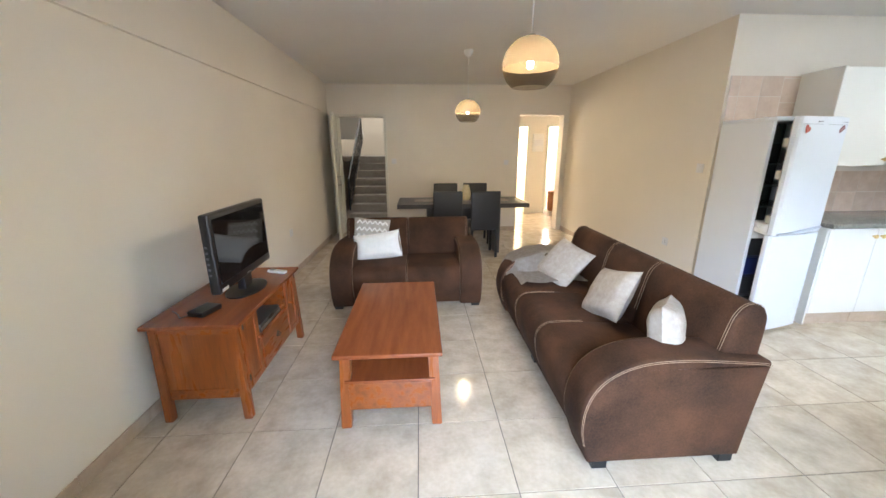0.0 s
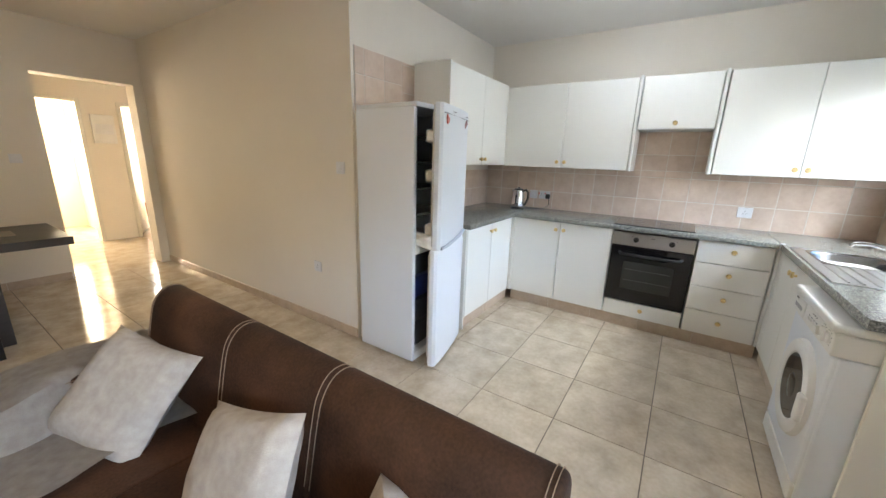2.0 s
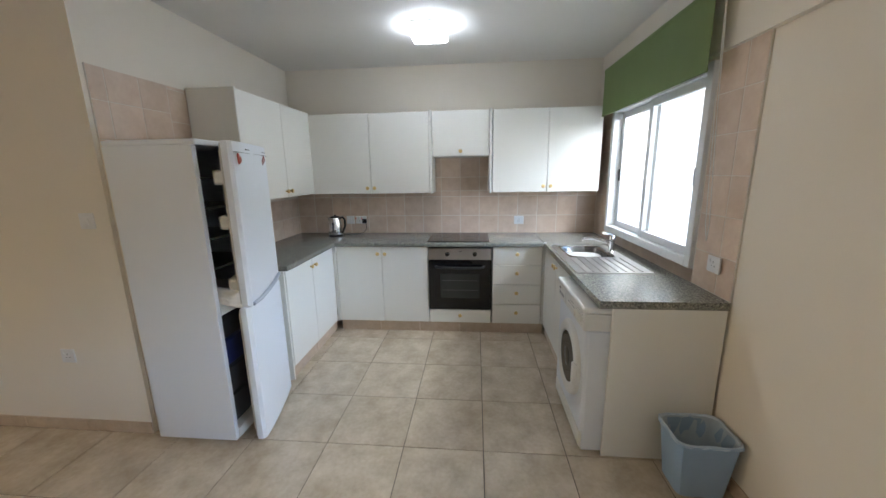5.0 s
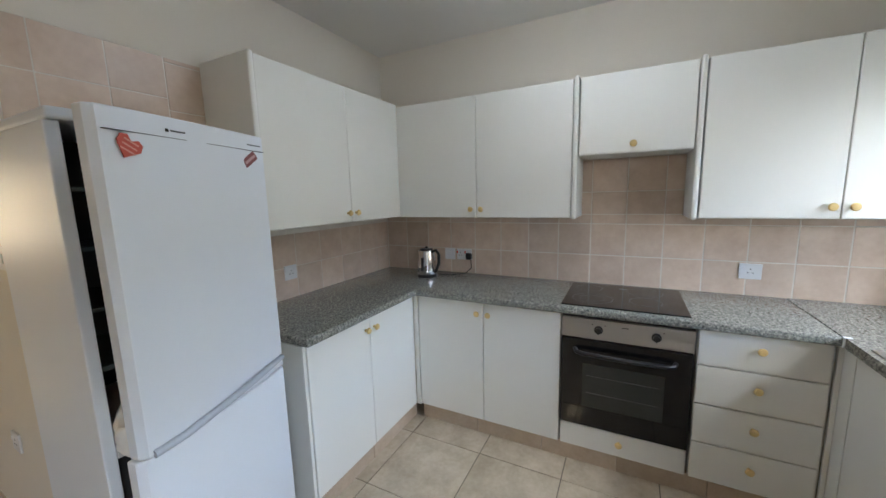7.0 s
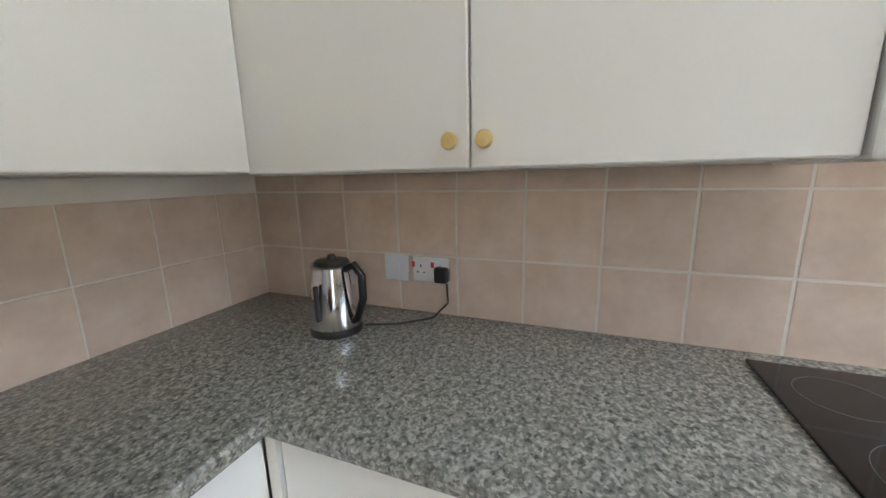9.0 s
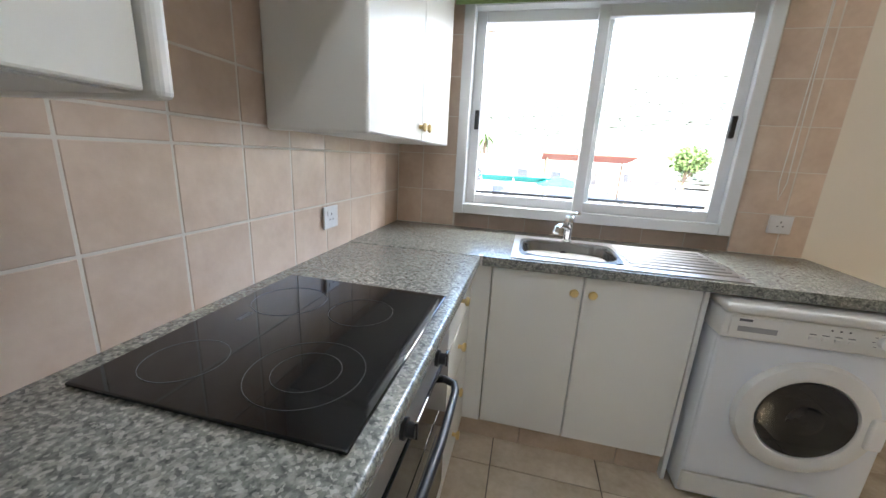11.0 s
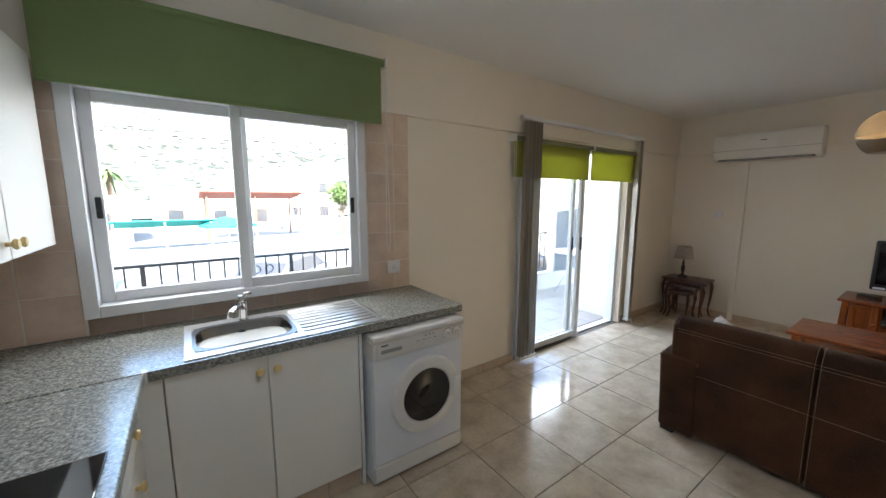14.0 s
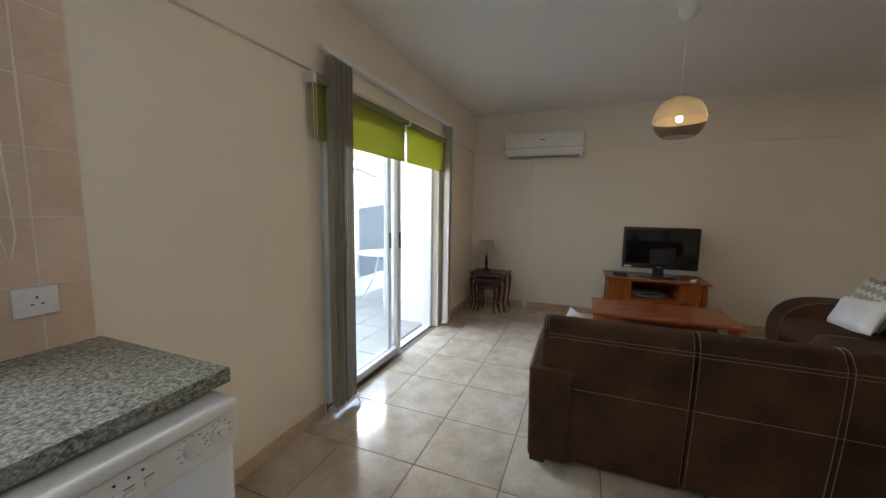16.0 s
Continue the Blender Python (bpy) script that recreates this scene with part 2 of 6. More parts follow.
def rod(a, b, r, r2=None, n=16, bm=None):
    bm = bm or bmesh.new()
    a, b = Vector(a), Vector(b)
    m = Matrix.Translation((a + b) / 2) @ (b - a).to_track_quat("Z", "Y").to_matrix().to_4x4()
    bmesh.ops.create_cone(bm, cap_ends=True, segments=n, radius1=r, radius2=r if r2 is None else r2, depth=(b - a).length, matrix=m)
    return bm


def tube(pts, r, n=8, bm=None):
    """A round bar along a line of points."""
    bm = bm or bmesh.new()
    pts = [Vector(p) for p in pts]
    rings = []
    for i, p in enumerate(pts):
        d = (pts[min(i + 1, len(pts) - 1)] - pts[max(i - 1, 0)]).normalized()
        u = d.orthogonal().normalized() if not rings else (side - d * side.dot(d)).normalized()
        side, w = u, d.cross(u)
        rings.append([bm.verts.new(p + r * (u * math.cos(k * math.tau / n) + w * math.sin(k * math.tau / n))) for k in range(n)])
    for a, b in zip(rings, rings[1:]):
        for k in range(n):
            bm.faces.new((a[k], a[(k + 1) % n], b[(k + 1) % n], b[k]))
    bm.faces.new(rings[0])
    bm.faces.new(rings[-1][::-1])
    return bm


def turned(profile, centre, n=28, axis="z", bm=None):
    """A turned body from (radius, height) pairs; axis y turns it to lie along y."""
    bm = bm or bmesh.new()
    c = Vector(centre)
    rings = []
    for r, h in profile:
        ring = []
        for k in range(n):
            a = k * math.tau / n
            u, v = max(r, 1e-4) * math.cos(a), max(r, 1e-4) * math.sin(a)
            ring.append(bm.verts.new(c + (Vector((u, v, h)) if axis == "z" else Vector((u, h, v)) if axis == "y" else Vector((h, u, v)))))
        rings.append(ring)
    for a, b in zip(rings, rings[1:]):
        for k in range(n):
            bm.faces.new((a[k], a[(k + 1) % n], b[(k + 1) % n], b[k]))
    bm.faces.new(rings[0])
    bm.faces.new(rings[-1])
    return bm


def extrude(profile, place, a0, a1, bevel=0.0, seg=3):
    """A flat outline of (u, v) pairs carried from a0 to a1; place(u, v, a) gives the point."""
    bm = bmesh.new()
    ends = [[bm.verts.new(place(u, v, a)) for u, v in profile] for a in (a0, a1)]
    caps = [bm.faces.new(e) for e in ends]
    n = len(profile)
    for k in range(n):
        bm.faces.new((ends[0][k], ends[0][(k + 1) % n], ends[1][(k + 1) % n], ends[1][k]))
    if bevel:
        bmesh.ops.recalc_face_normals(bm, faces=bm.faces)
        bmesh.ops.bevel(bm, geom=list({e for f in caps for e in f.edges}), offset=bevel, segments=seg, profile=0.5, affect="EDGES")
    return bm


def bowl_of(bm, m):
    bmesh.ops.transform(bm, matrix=m, verts=bm.verts)
    return bm


def pillow(w, h, t, n=14):
    """A stuffed cushion about the origin, standing in x and z, with thickness in y and drawn-out corners."""
    bm = bmesh.new()
    for side in (1, -1):
        rows = []
        for i in range(n + 1):
            row = []
            for j in range(n + 1):
                u, v = 2 * i / n - 1, 2 * j / n - 1
                pinch = 1 - 0.07 * (1 - u * u) * (1 if abs(v) > 0.999 else abs(v) ** 3) , 1 - 0.07 * (1 - v * v) * abs(u) ** 3
                f = max(0.0, (1 - u ** 4) * (1 - v ** 4)) ** 0.6
                wr = 0.012 * noise.noise(Vector((u * 2.3, v * 2.3, w * 9 + side))) * f
                row.append(bm.verts.new((w / 2 * u * pinch[1], side * (t / 2 * f + wr), h / 2 * v * pinch[0])))
            rows.append(row)
        for i in range(n):
            for j in range(n):
                bm.faces.new((rows[i][j], rows[i + 1][j], rows[i + 1][j + 1], rows[i][j + 1]))
    bmesh.ops.remove_doubles(bm, verts=bm.verts, dist=0.0006)
    return bm


def writing(text, size, m, mat, parent=None, name="lettering"):
    cu = bpy.data.curves.new(name, "FONT")
    cu.body, cu.size, cu.extrude, cu.align_x, cu.align_y = text, size, 0.0006, "CENTER", "CENTER"
    tmp = new(name, cu)
    me = bpy.data.meshes.new_from_object(tmp.evaluated_get(bpy.context.evaluated_depsgraph_get()))
    bpy.data.objects.remove(tmp)
    me.materials.clear()
    me.materials.append(mat)
    ob = new(name, me)
    if parent:
        ob.parent = parent
        m = Matrix.Translation(-ORIGIN.get(parent.name, Vector())) @ m
    ob.matrix_basis = m
    return ob


def structure(name, bm, mat, label, category):
    return tagged(part(name, bm, mat), label, category, kind="structure")


# ---- the large structure ----
WX, EX, SY, KY, NY, PX, CZ = -0.69, 5.66, 1.0, 4.20, 7.64, 3.575, 2.58
BEAM = 2.10


def wall_boxes(rows):
    bm = bmesh.new()
    for r in rows:
        box(*r, bm=bm)
    return bm


wall_south = structure("wall_south", wall_boxes([
    (-0.89, 0.58, 0.8, SY, -0.1, BEAM), (0.58, 2.45, 0.8, SY, 2.06, BEAM), (2.45, 3.95, 0.8, SY, -0.1, BEAM),
    (3.95, 5.27, 0.8, SY, -0.1, 1.02), (3.95, 5.27, 0.8, SY, 2.05, BEAM), (5.27, 5.86, 0.8, SY, -0.1, BEAM),
    (-0.89, 5.86, 0.8, SY + 0.03, BEAM, 2.7)]), PAINT, "cream painted wall with the kitchen window and the sliding door", "wall")
wall_west = structure("wall_west", wall_boxes([(-0.89, WX, SY, NY, -0.1, BEAM), (-0.89, WX + 0.03, SY + 0.03, 7.22, BEAM, 2.7), (-0.89, WX, 7.22, NY, BEAM, 2.7)]),
                      PAINT, "cream painted wall behind the television, with a beam along its top", "wall")
wall_north = structure("wall_north", wall_boxes([
    (-0.89, -0.55, NY, 7.86, -0.1, 2.7), (-0.55, 0.29, NY, 7.86, 2.09, 2.7), (0.29, 2.68, NY, 7.86, -0.1, 2.7), (2.68, 3.48, NY, 7.86, 2.09, 2.7), (3.48, 4.9, NY, 7.86, -0.1, 2.7)]),
    PAINT, "cream painted wall with the entrance and the corridor opening", "wall")
wall_partition = structure("wall_partition", wall_boxes([(PX, PX + 0.2, KY + 0.2, NY, -0.1, 2.7)]), PAINT, "cream painted wall between dining area and kitchen", "wall")
wall_kitchen = structure("wall_kitchen", wall_boxes([(PX, 5.86, KY, KY + 0.2, -0.1, 2.7)]), PAINT, "cream painted kitchen wall behind the fridge", "wall")
wall_east = structure("wall_east", wall_boxes([(EX, 5.86, SY, KY, -0.1, 2.7)]), PAINT, "cream painted kitchen wall behind the oven", "wall")
ceiling = structure("ceiling", wall_boxes([(WX, EX, SY, NY, CZ, 2.7)]), CEIL, "white painted ceiling", "ceiling")
floor = structure("floor", wall_boxes([(WX, EX, SY - 0.2, NY + 0.2, -0.1, -0.004)]), GROUT, "glossy beige ceramic tile floor with grey joints", "floor")

# corridor and stairwell behind the far wall
structure("wall_corridor", wall_boxes([
    (2.2, 2.4, 7.86, 9.5, -0.1, 2.7), (4.75, 4.95, 7.86, 11.2, -0.1, 2.7), (2.2, 2.62, 9.5, 9.65, -0.1, 2.7), (2.62, 3.42, 9.5, 9.65, 2.05, 2.7),
    (3.42, 3.82, 9.5, 9.65, -0.1, 2.7), (3.82, 4.5, 9.5, 9.65, 2.05, 2.7), (4.5, 4.75, 9.5, 9.65, -0.1, 2.7), (1.9, 4.75, 11.2, 11.35, -0.1, 2.7), (1.9, 2.05, 9.65, 11.2, -0.1, 2.7), (3.6, 3.66, 9.65, 11.2, -0.1, 2.7)]),
    PAINT, "cream painted corridor walls with two doorways", "wall")
structure("ceiling_corridor", wall_boxes([(1.9, 4.95, 7.86, 11.35, 2.4, 2.5)]), CEIL, "white corridor ceiling", "ceiling")
structure("floor_corridor", wall_boxes([(1.9, 4.95, 7.86, 11.35, -0.1, -0.001)]), FLOOR, "glossy beige tiled corridor floor", "floor")
# last box, out of view, is added only to keep sky light out
structure("wall_stairwell", wall_boxes([(-1.6, -1.45, 7.86, 12.4, -0.1, 5), (0.95, 1.1, 7.86, 12.4, -0.1, 5), (-1.6, 1.1, 12.4, 12.55, -0.1, 5), (-1.6, -0.89, 7.7, 7.86, -0.1, 5), (-0.89, 1.1, 7.7, 7.86, 2.7, 5)]),
          PAINT, "white painted stairwell walls", "wall")
structure("ceiling_stairwell", wall_boxes([(-1.6, 1.1, 7.86, 12.55, 5, 5.1)]), CEIL, "white stairwell ceiling", "ceiling")
structure("floor_stairwell", wall_boxes([(-1.6, 1.1, 7.86, 12.4, -0.1, -0.001)]), STONE, "grey stone landing floor", "floor")

# ---- doors, windows, skirting ----
def frame_of(x0, x1, y0, y1, z0, z1, w, sides="lrtb", bm=None):
    bm = bm or bmesh.new()
    if "l" in sides:
        box(x0, x0 + w, y0, y1, z0, z1, 0.004, bm)
    if "r" in sides:
        box(x1 - w, x1, y0, y1, z0, z1, 0.004, bm)
    if "t" in sides:
        box(x0 + w, x1 - w, y0, y1, z1 - w, z1, 0.004, bm)
    if "b" in sides:
        box(x0 + w, x1 - w, y0, y1, z0, z0 + w, 0.004, bm)
    return bm


def pane(name, bm, mat, parent):
    ob = part(name, bm, mat, parent)
    ob.visible_shadow = False
    return ob


win = thing("window_1", "white aluminium two-panel sliding kitchen window", "window", (4.61, 0.95, 1.0), kind="structure")
part("window_frame", frame_of(3.912, 5.305, 0.90, 1.032, 0.98, 2.075, 0.055), ALU, win)
for x0, x1, y, hx in ((3.965, 4.66, 0.965, 4.0), (4.58, 5.25, 0.925, 5.215)):
    sash = part("sash", frame_of(x0, x1, y, y + 0.035, 1.035, 2.02, 0.052), ALU, win)
    pane("pane", box(x0 + 0.05, x1 - 0.05, y + 0.015, y + 0.02, 1.085, 1.97), PANE, sash)
    part("latch", box(hx - 0.012, hx + 0.012, y + 0.034, y + 0.047, 1.44, 1.54, 0.004), BLACKPLASTIC, sash, "black latch")

sd = thing("door_1", "white aluminium sliding balcony door, half open", "sliding door", (1.65, 0.92, 0), kind="structure")
part("door_frame", frame_of(0.58, 2.45, 0.84, 0.935, -0.0, 2.06, 0.045, "lrt"), ALU, sd)
part("track", box(0.63, 2.41, 0.845, 0.93, -0.003, 0.012, 0.003), ALU, sd)
for x0, x1, y in ((1.40, 2.40, 0.94), (1.47, 2.38, 0.885)):
    leaf = part("leaf", frame_of(x0, x1, y, y + 0.04, 0.02, 2.01, 0.06), ALU, sd)
    pane("pane", box(x0 + 0.058, x1 - 0.058, y + 0.017, y + 0.022, 0.08, 1.95), PANE, leaf)
    part("latch", box(x0 + 0.018, x0 + 0.04, y + 0.039, y + 0.05, 0.98, 1.12, 0.004), BLACKPLASTIC, leaf, "black latch")


def skirting(x0, y0, x1, y1, parent):
    """Tile skirting along a wall, in lengths of 0.44 m."""
    d = Vector((x1 - x0, y1 - y0, 0))
    n = max(1, round(d.length / 0.44))
    nx, ny = -d.normalized().y, d.normalized().x
    for k in range(n):
        a, b = Vector((x0, y0, 0)) + d * (k / n), Vector((x0, y0, 0)) + d * ((k + 1) / n)
        g = d.normalized() * 0.0015
        a, b = a + g, b - g
        xs, ys = sorted((a.x, b.x, a.x + nx * 0.01, b.x + nx * 0.01)), sorted((a.y, b.y, a.y + ny * 0.01, b.y + ny * 0.01))
        part("skirting_tile", box(xs[0], xs[-1], ys[0], ys[-1], 0.0, 0.078, 0.003, seg=1), SKIRT, parent)


entry = thing("door_2", "cream painted entrance door standing open against the wall", "door", (-0.55, 7.6, 0), kind="structure")
part("door_frame", frame_of(-0.58, 0.305, 7.62, 7.87, 0, 2.095, 0.045, "lrt"), DOORPAINT, entry)
LEAF_AT = pose(-0.575, 7.615, 0, 0, 0, 9)
leaf = part("door_leaf", bowl_of(box(-0.02, 0.02, -0.775, 0, 0.01, 2.065, 0.004), LEAF_AT), DOORPAINT, entry)
for z in (0.95, 1.08):
    part("handle", bowl_of(tube([(0.02, -0.70, z), (0.055, -0.70, z), (0.065, -0.64, z), (0.065, -0.59, z)], 0.008), LEAF_AT), CHROME, leaf)
part("spyhole", bowl_of(rod((0.019, -0.39, 1.5), (0.025, -0.39, 1.5), 0.013), LEAF_AT), BLACKPLASTIC, leaf)
cd = thing("door_3", "cream painted inner door, ajar at the corridor's end", "door", (3.84, 9.6, 0), kind="structure")
part("door_frame", frame_of(3.82, 4.50, 9.48, 9.66, 0, 2.05, 0.05, "lrt"), DOORPAINT, cd)
leaf = part("door_leaf", bowl_of(box(0, 0.6, -0.02, 0.02, 0.01, 2.0, 0.003), pose(3.88, 9.66, 0, 0, 0, 62)), DOORPAINT, cd)
part("handle", rod((4.08, 9.96, 1.0), (4.14, 9.93, 1.0), 0.012), CHROME, leaf)
cd2 = thing("door_4", "cream painted door frame of a sunlit room", "door frame", (3.0, 9.6, 0), kind="structure")
part("door_frame", frame_of(2.62, 3.42, 9.48, 9.66, 0, 2.05, 0.05, "lrt"), DOORPAINT, cd2)
lamp("bedroom_daylight", "AREA", pose(2.8, 11.1, 1.5, 90, 0, 180), 6, (1.0, 0.78, 0.5), size=(1.3, 1.4))
lamp("bathroom_daylight", "AREA", pose(4.2, 11.1, 1.5, 90, 0, 180), 5, (1.0, 0.93, 0.82), size=(0.8, 0.8))
lamp("stairwell_daylight", "AREA", pose(-0.2, 11.5, 4.9, 0, 0, 0), 1.6, (1.0, 0.93, 0.84), size=(1.2, 1.2))

# stair flight with its rail
stairs = thing("staircase", "grey stone stair flight rising beyond the entrance", "stairs", (0.2, 8.7, 0), kind="structure")
structure("landing", wall_boxes([(-1.45, 0.95, 10.9, 12.4, 1.2, 1.344)]), STONE, "grey stone half landing", "landing")
for k in range(8):
    part("step", box(-0.64, 0.95, 8.75 + 0.27 * k, 9.04 + 0.27 * k, 0.0 if k < 1 else 0.168 * k - 0.02, 0.168 * (k + 1), 0.006), STONE, stairs)
part("flight_above", bowl_of(box(-0.40, 0.40, -1.6, 1.6, -0.08, 0.08), pose(-1.05, 10.2, 2.7, -32)), WHITEWALL, stairs, "white underside of the next flight")
rail = thing("stair_railing", "black wrought iron stair railing", "railing", (-0.64, 8.7, 0))
part("handrail", tube([(-0.62, 8.72, 0.9), (-0.62, 11.0, 2.38)], 0.022), IRON, rail)
part("lower_rail", tube([(-0.62, 8.72, 0.3), (-0.62, 11.0, 1.75)], 0.012), IRON, rail)
for k in range(17):
    y = 8.73 + k * 0.14
    part("baluster", rod((-0.62, y, 0.25 + 0.62 * (y - 8.72)), (-0.62, y, 0.9 + 0.645 * (y - 8.72)), 0.009 if k else 0.02, n=6), IRON, rail)

# ---- kitchen units ----
def knob(x, y, z, axis, parent):
    prof = [(0.008, 0), (0.007, 0.012), (0.015, 0.017), (0.018, 0.022), (0.014, 0.029), (0.001, 0.031)]
    s = -1 if axis in "x" else 1
    bm = turned([(r, h * (-1 if axis in "xY" else 1)) for r, h in prof], (x, y, z), 14, axis.lower())
    part("knob", bm, KNOB, parent, "round pine knob", True)


def unit_x(name, label, y0, y1, z0, z1, front, back, doors, knob_z, group, mids=None):
    """A cabinet on the oven wall: its doors face -x."""
    c = thing(name, label, "cabinet", ((front + back) / 2, (y0 + y1) / 2, z0), group)
    part("body", box(front + 0.019, back, y0 + 0.001, y1 - 0.001, z0, z1), CARCASS, c)
    edges = [y0] + (mids or [y0 + (y1 - y0) * k / doors for k in range(1, doors)]) + [y1]
    for k in range(doors):
        d = part("door", box(front, front + 0.017, edges[k] + 0.002, edges[k + 1] - 0.002, z0 + 0.002, z1 - 0.002, 0.004), LAMINATE, c)
        ky = edges[k + 1] - 0.035 if (k == 0 and doors == 2) else edges[k] + 0.035
        if doors == 1:
            ky = (y0 + y1) / 2
        knob(front, ky, knob_z, "x", d)
    return c


def unit_y(name, label, x0, x1, z0, z1, front, back, mid, knob_z, group, sign):
    """A cabinet on a long wall; sign 1: its doors face +y."""
    c = thing(name, label, "cabinet", ((x0 + x1) / 2, (front + back) / 2, z0), group)
    f2 = front - sign * 0.017
    part("body", box(x0 + 0.001, x1 - 0.001, front - sign * 0.019, back, z0, z1), CARCASS, c)
    for a, b, kx in ((x0, mid, mid - 0.035), (mid, x1, mid + 0.035)):
        d = part("door", box(a + 0.002, b - 0.002, min(front, f2), max(front, f2), z0 + 0.002, z1 - 0.002, 0.004), LAMINATE, c)
        knob(kx, front, knob_z, "y" if sign > 0 else "Y", d)
    return c


WT = 0.90
unit_x("base_cabinet", "white laminate two-door base cabinet beside the oven", 2.685, 3.575, 0.105, 0.858, 5.09, 5.63, 2, 0.79, "kitchen base units", [3.13])
unit_x("wall_cabinet", "white laminate two-door wall cabinet above the worktop", 2.685, 3.868, 1.34, 2.10, 5.345, 5.645, 2, 1.395, "kitchen wall units", [3.265])
hood = unit_x("extractor_cabinet", "short white laminate cabinet over the hob", 2.115, 2.652, 1.685, 2.10, 5.345, 5.645, 1, 1.73, "kitchen wall units")
unit_x("wall_cabinet", "white laminate two-door wall cabinet beside the window", 1.09, 2.08, 1.34, 2.10, 5.345, 5.645, 2, 1.395, "kitchen wall units", [1.57])
for y in (2.655, 2.085):
    p = thing("end_panel", "white rounded cabinet end panel beside the hood", "panel", (5.5, y, 1.33), "hood end panels")
    part("panel", box(5.333, 5.645, y + 0.002, y + 0.027, 1.335, 2.112, 0.009, seg=3), LAMINATE, p)
unit_y("wall_cabinet", "white laminate two-door wall cabinet beside the fridge", 4.262, 5.343, 1.345, 2.115, 3.85, KY - 0.012, 4.83, 1.4, "kitchen wall units", -1)
unit_y("base_cabinet", "white laminate two-door base cabinet next to the fridge", 4.205, 5.08, 0.105, 0.858, 3.605, KY - 0.03, 4.635, 0.79, "kitchen base units", -1)
p = thing("end_panel", "white rounded end panel of the wall cabinet by the fridge", "panel", (4.27, 4.0, 1.34))
part("panel", box(4.235, 4.26, 3.838, KY - 0.012, 1.34, 2.12, 0.009, seg=3), LAMINATE, p)
p = thing("end_panel", "white laminate end panel of the base unit", "panel", (4.2, 3.9, 0))
part("panel", box(4.188, 4.204, 3.61, KY - 0.02, 0, 0.858, 0.003), LAMINATE, p)
unit_y("sink_cabinet", "white laminate two-door cabinet under the sink", 4.225, 5.01, 0.105, 0.858, 1.60, 1.03, 4.645, 0.79, "kitchen base units", 1)
p = thing("end_panel", "white laminate panel beside the washing machine", "panel", (4.21, 1.3, 0), "sink run panels")
part("panel", box(4.205, 4.223, 1.03, 1.60, 0, 0.858, 0.003), LAMINATE, p)
p = thing("end_panel", "large white laminate panel closing the worktop's end", "panel", (3.59, 1.3, 0), "sink run panels")
part("panel", box(3.578, 3.594, 1.012, 1.55, 0, 0.858, 0.003), LAMINATE, p)

p = thing("corner_filler", "white laminate filler in the corner of the units", "panel", (5.05, 1.61, 0.1))
part("post", box(5.012, 5.107, 1.58, 1.60, 0.105, 0.858), LAMINATE, p)
part("post", box(5.082, 5.107, 3.577, 3.604, 0.105, 0.858), LAMINATE, p)
part("post", box(5.092, 5.107, 1.602, 1.618, 0.105, 0.858), LAMINATE, p)
dr = thing("drawer_unit", "white laminate unit with four drawers beside the oven", "drawers", (5.4, 1.86, 0.1), "kitchen base units")
part("body", box(5.109, 5.63, 1.62, 2.08, 0.105, 0.858), CARCASS, dr)
for z0, z1 in ((0.105, 0.30), (0.30, 0.495), (0.495, 0.685), (0.685, 0.858)):
    d = part("drawer_front", box(5.09, 5.107, 1.63, 2.078, z0 + 0.0025, z1 - 0.0025, 0.004), LAMINATE, dr)
    knob(5.09, 1.855, (z0 + z1) / 2 + 0.02, "x", d)

oven = thing("oven", "built-in electric oven with steel panel and black glass door", "oven", (5.4, 2.385, 0.1))
part("body", box(5.105, 5.6, 2.09, 2.68, 0.24, 0.852), DARKGREY, oven)
ctl = part("control_panel", box(5.083, 5.104, 2.09, 2.68, 0.735, 0.842, 0.003), STEEL, oven, "brushed steel control panel")
for y in (2.50, 2.245):
    k = part("dial", turned([(0.021, 0), (0.021, -0.008), (0.015, -0.01), (0.014, -0.026), (0.001, -0.027)], (5.083, y, 0.79), 20, "x"), BLACKPLASTIC, ctl, "black control dial", True)
    part("grip", box(5.053, 5.06, y - 0.003, y + 0.003, 0.772, 0.808, 0.001), BLACKPLASTIC, k)
for y, w in ((2.38, 0.03), (2.53, 0.006), (2.215, 0.006), (2.47, 0.004)):
    part("print_mark", box(5.0815, 5.083, y - w / 2, y + w / 2, 0.812, 0.817), PRINT, ctl)
dd = part("oven_door", box(5.078, 5.104, 2.092, 2.678, 0.245, 0.73, 0.004), BLACKGLASS, oven, "black glass oven door")
part("viewing_window", box(5.0765, 5.079, 2.20, 2.57, 0.36, 0.60, 0.001), material("dim oven glass", (0.035, 0.037, 0.035), 0.08, second=(0.028, 0.03, 0.028), bump=0.0), dd, "grey viewing window")
for z in (0.44, 0.535):
    part("rack_wire", rod((5.076, 2.22, z), (5.076, 2.55, z), 0.0013, n=6), RUBBER, dd)
part("door_handle", tube([(5.078, 2.61, 0.675), (5.045, 2.60, 0.672), (5.035, 2.57, 0.67), (5.03, 2.385, 0.668), (5.035, 2.20, 0.67), (5.045, 2.17, 0.672), (5.078, 2.16, 0.675)], 0.011, 10), BLACKPLASTIC, dd, "black bar handle", True)
d = thing("oven_housing_unit", "white laminate low unit with a drawer below the oven", "cabinet", (5.1, 2.385, 0.1))
f_ = part("drawer_front", box(5.09, 5.107, 2.092, 2.678, 0.107, 0.238, 0.004), LAMINATE, d)
part("body", box(5.108, 5.6, 2.1, 2.67, 0.107, 0.235), CARCASS, d)
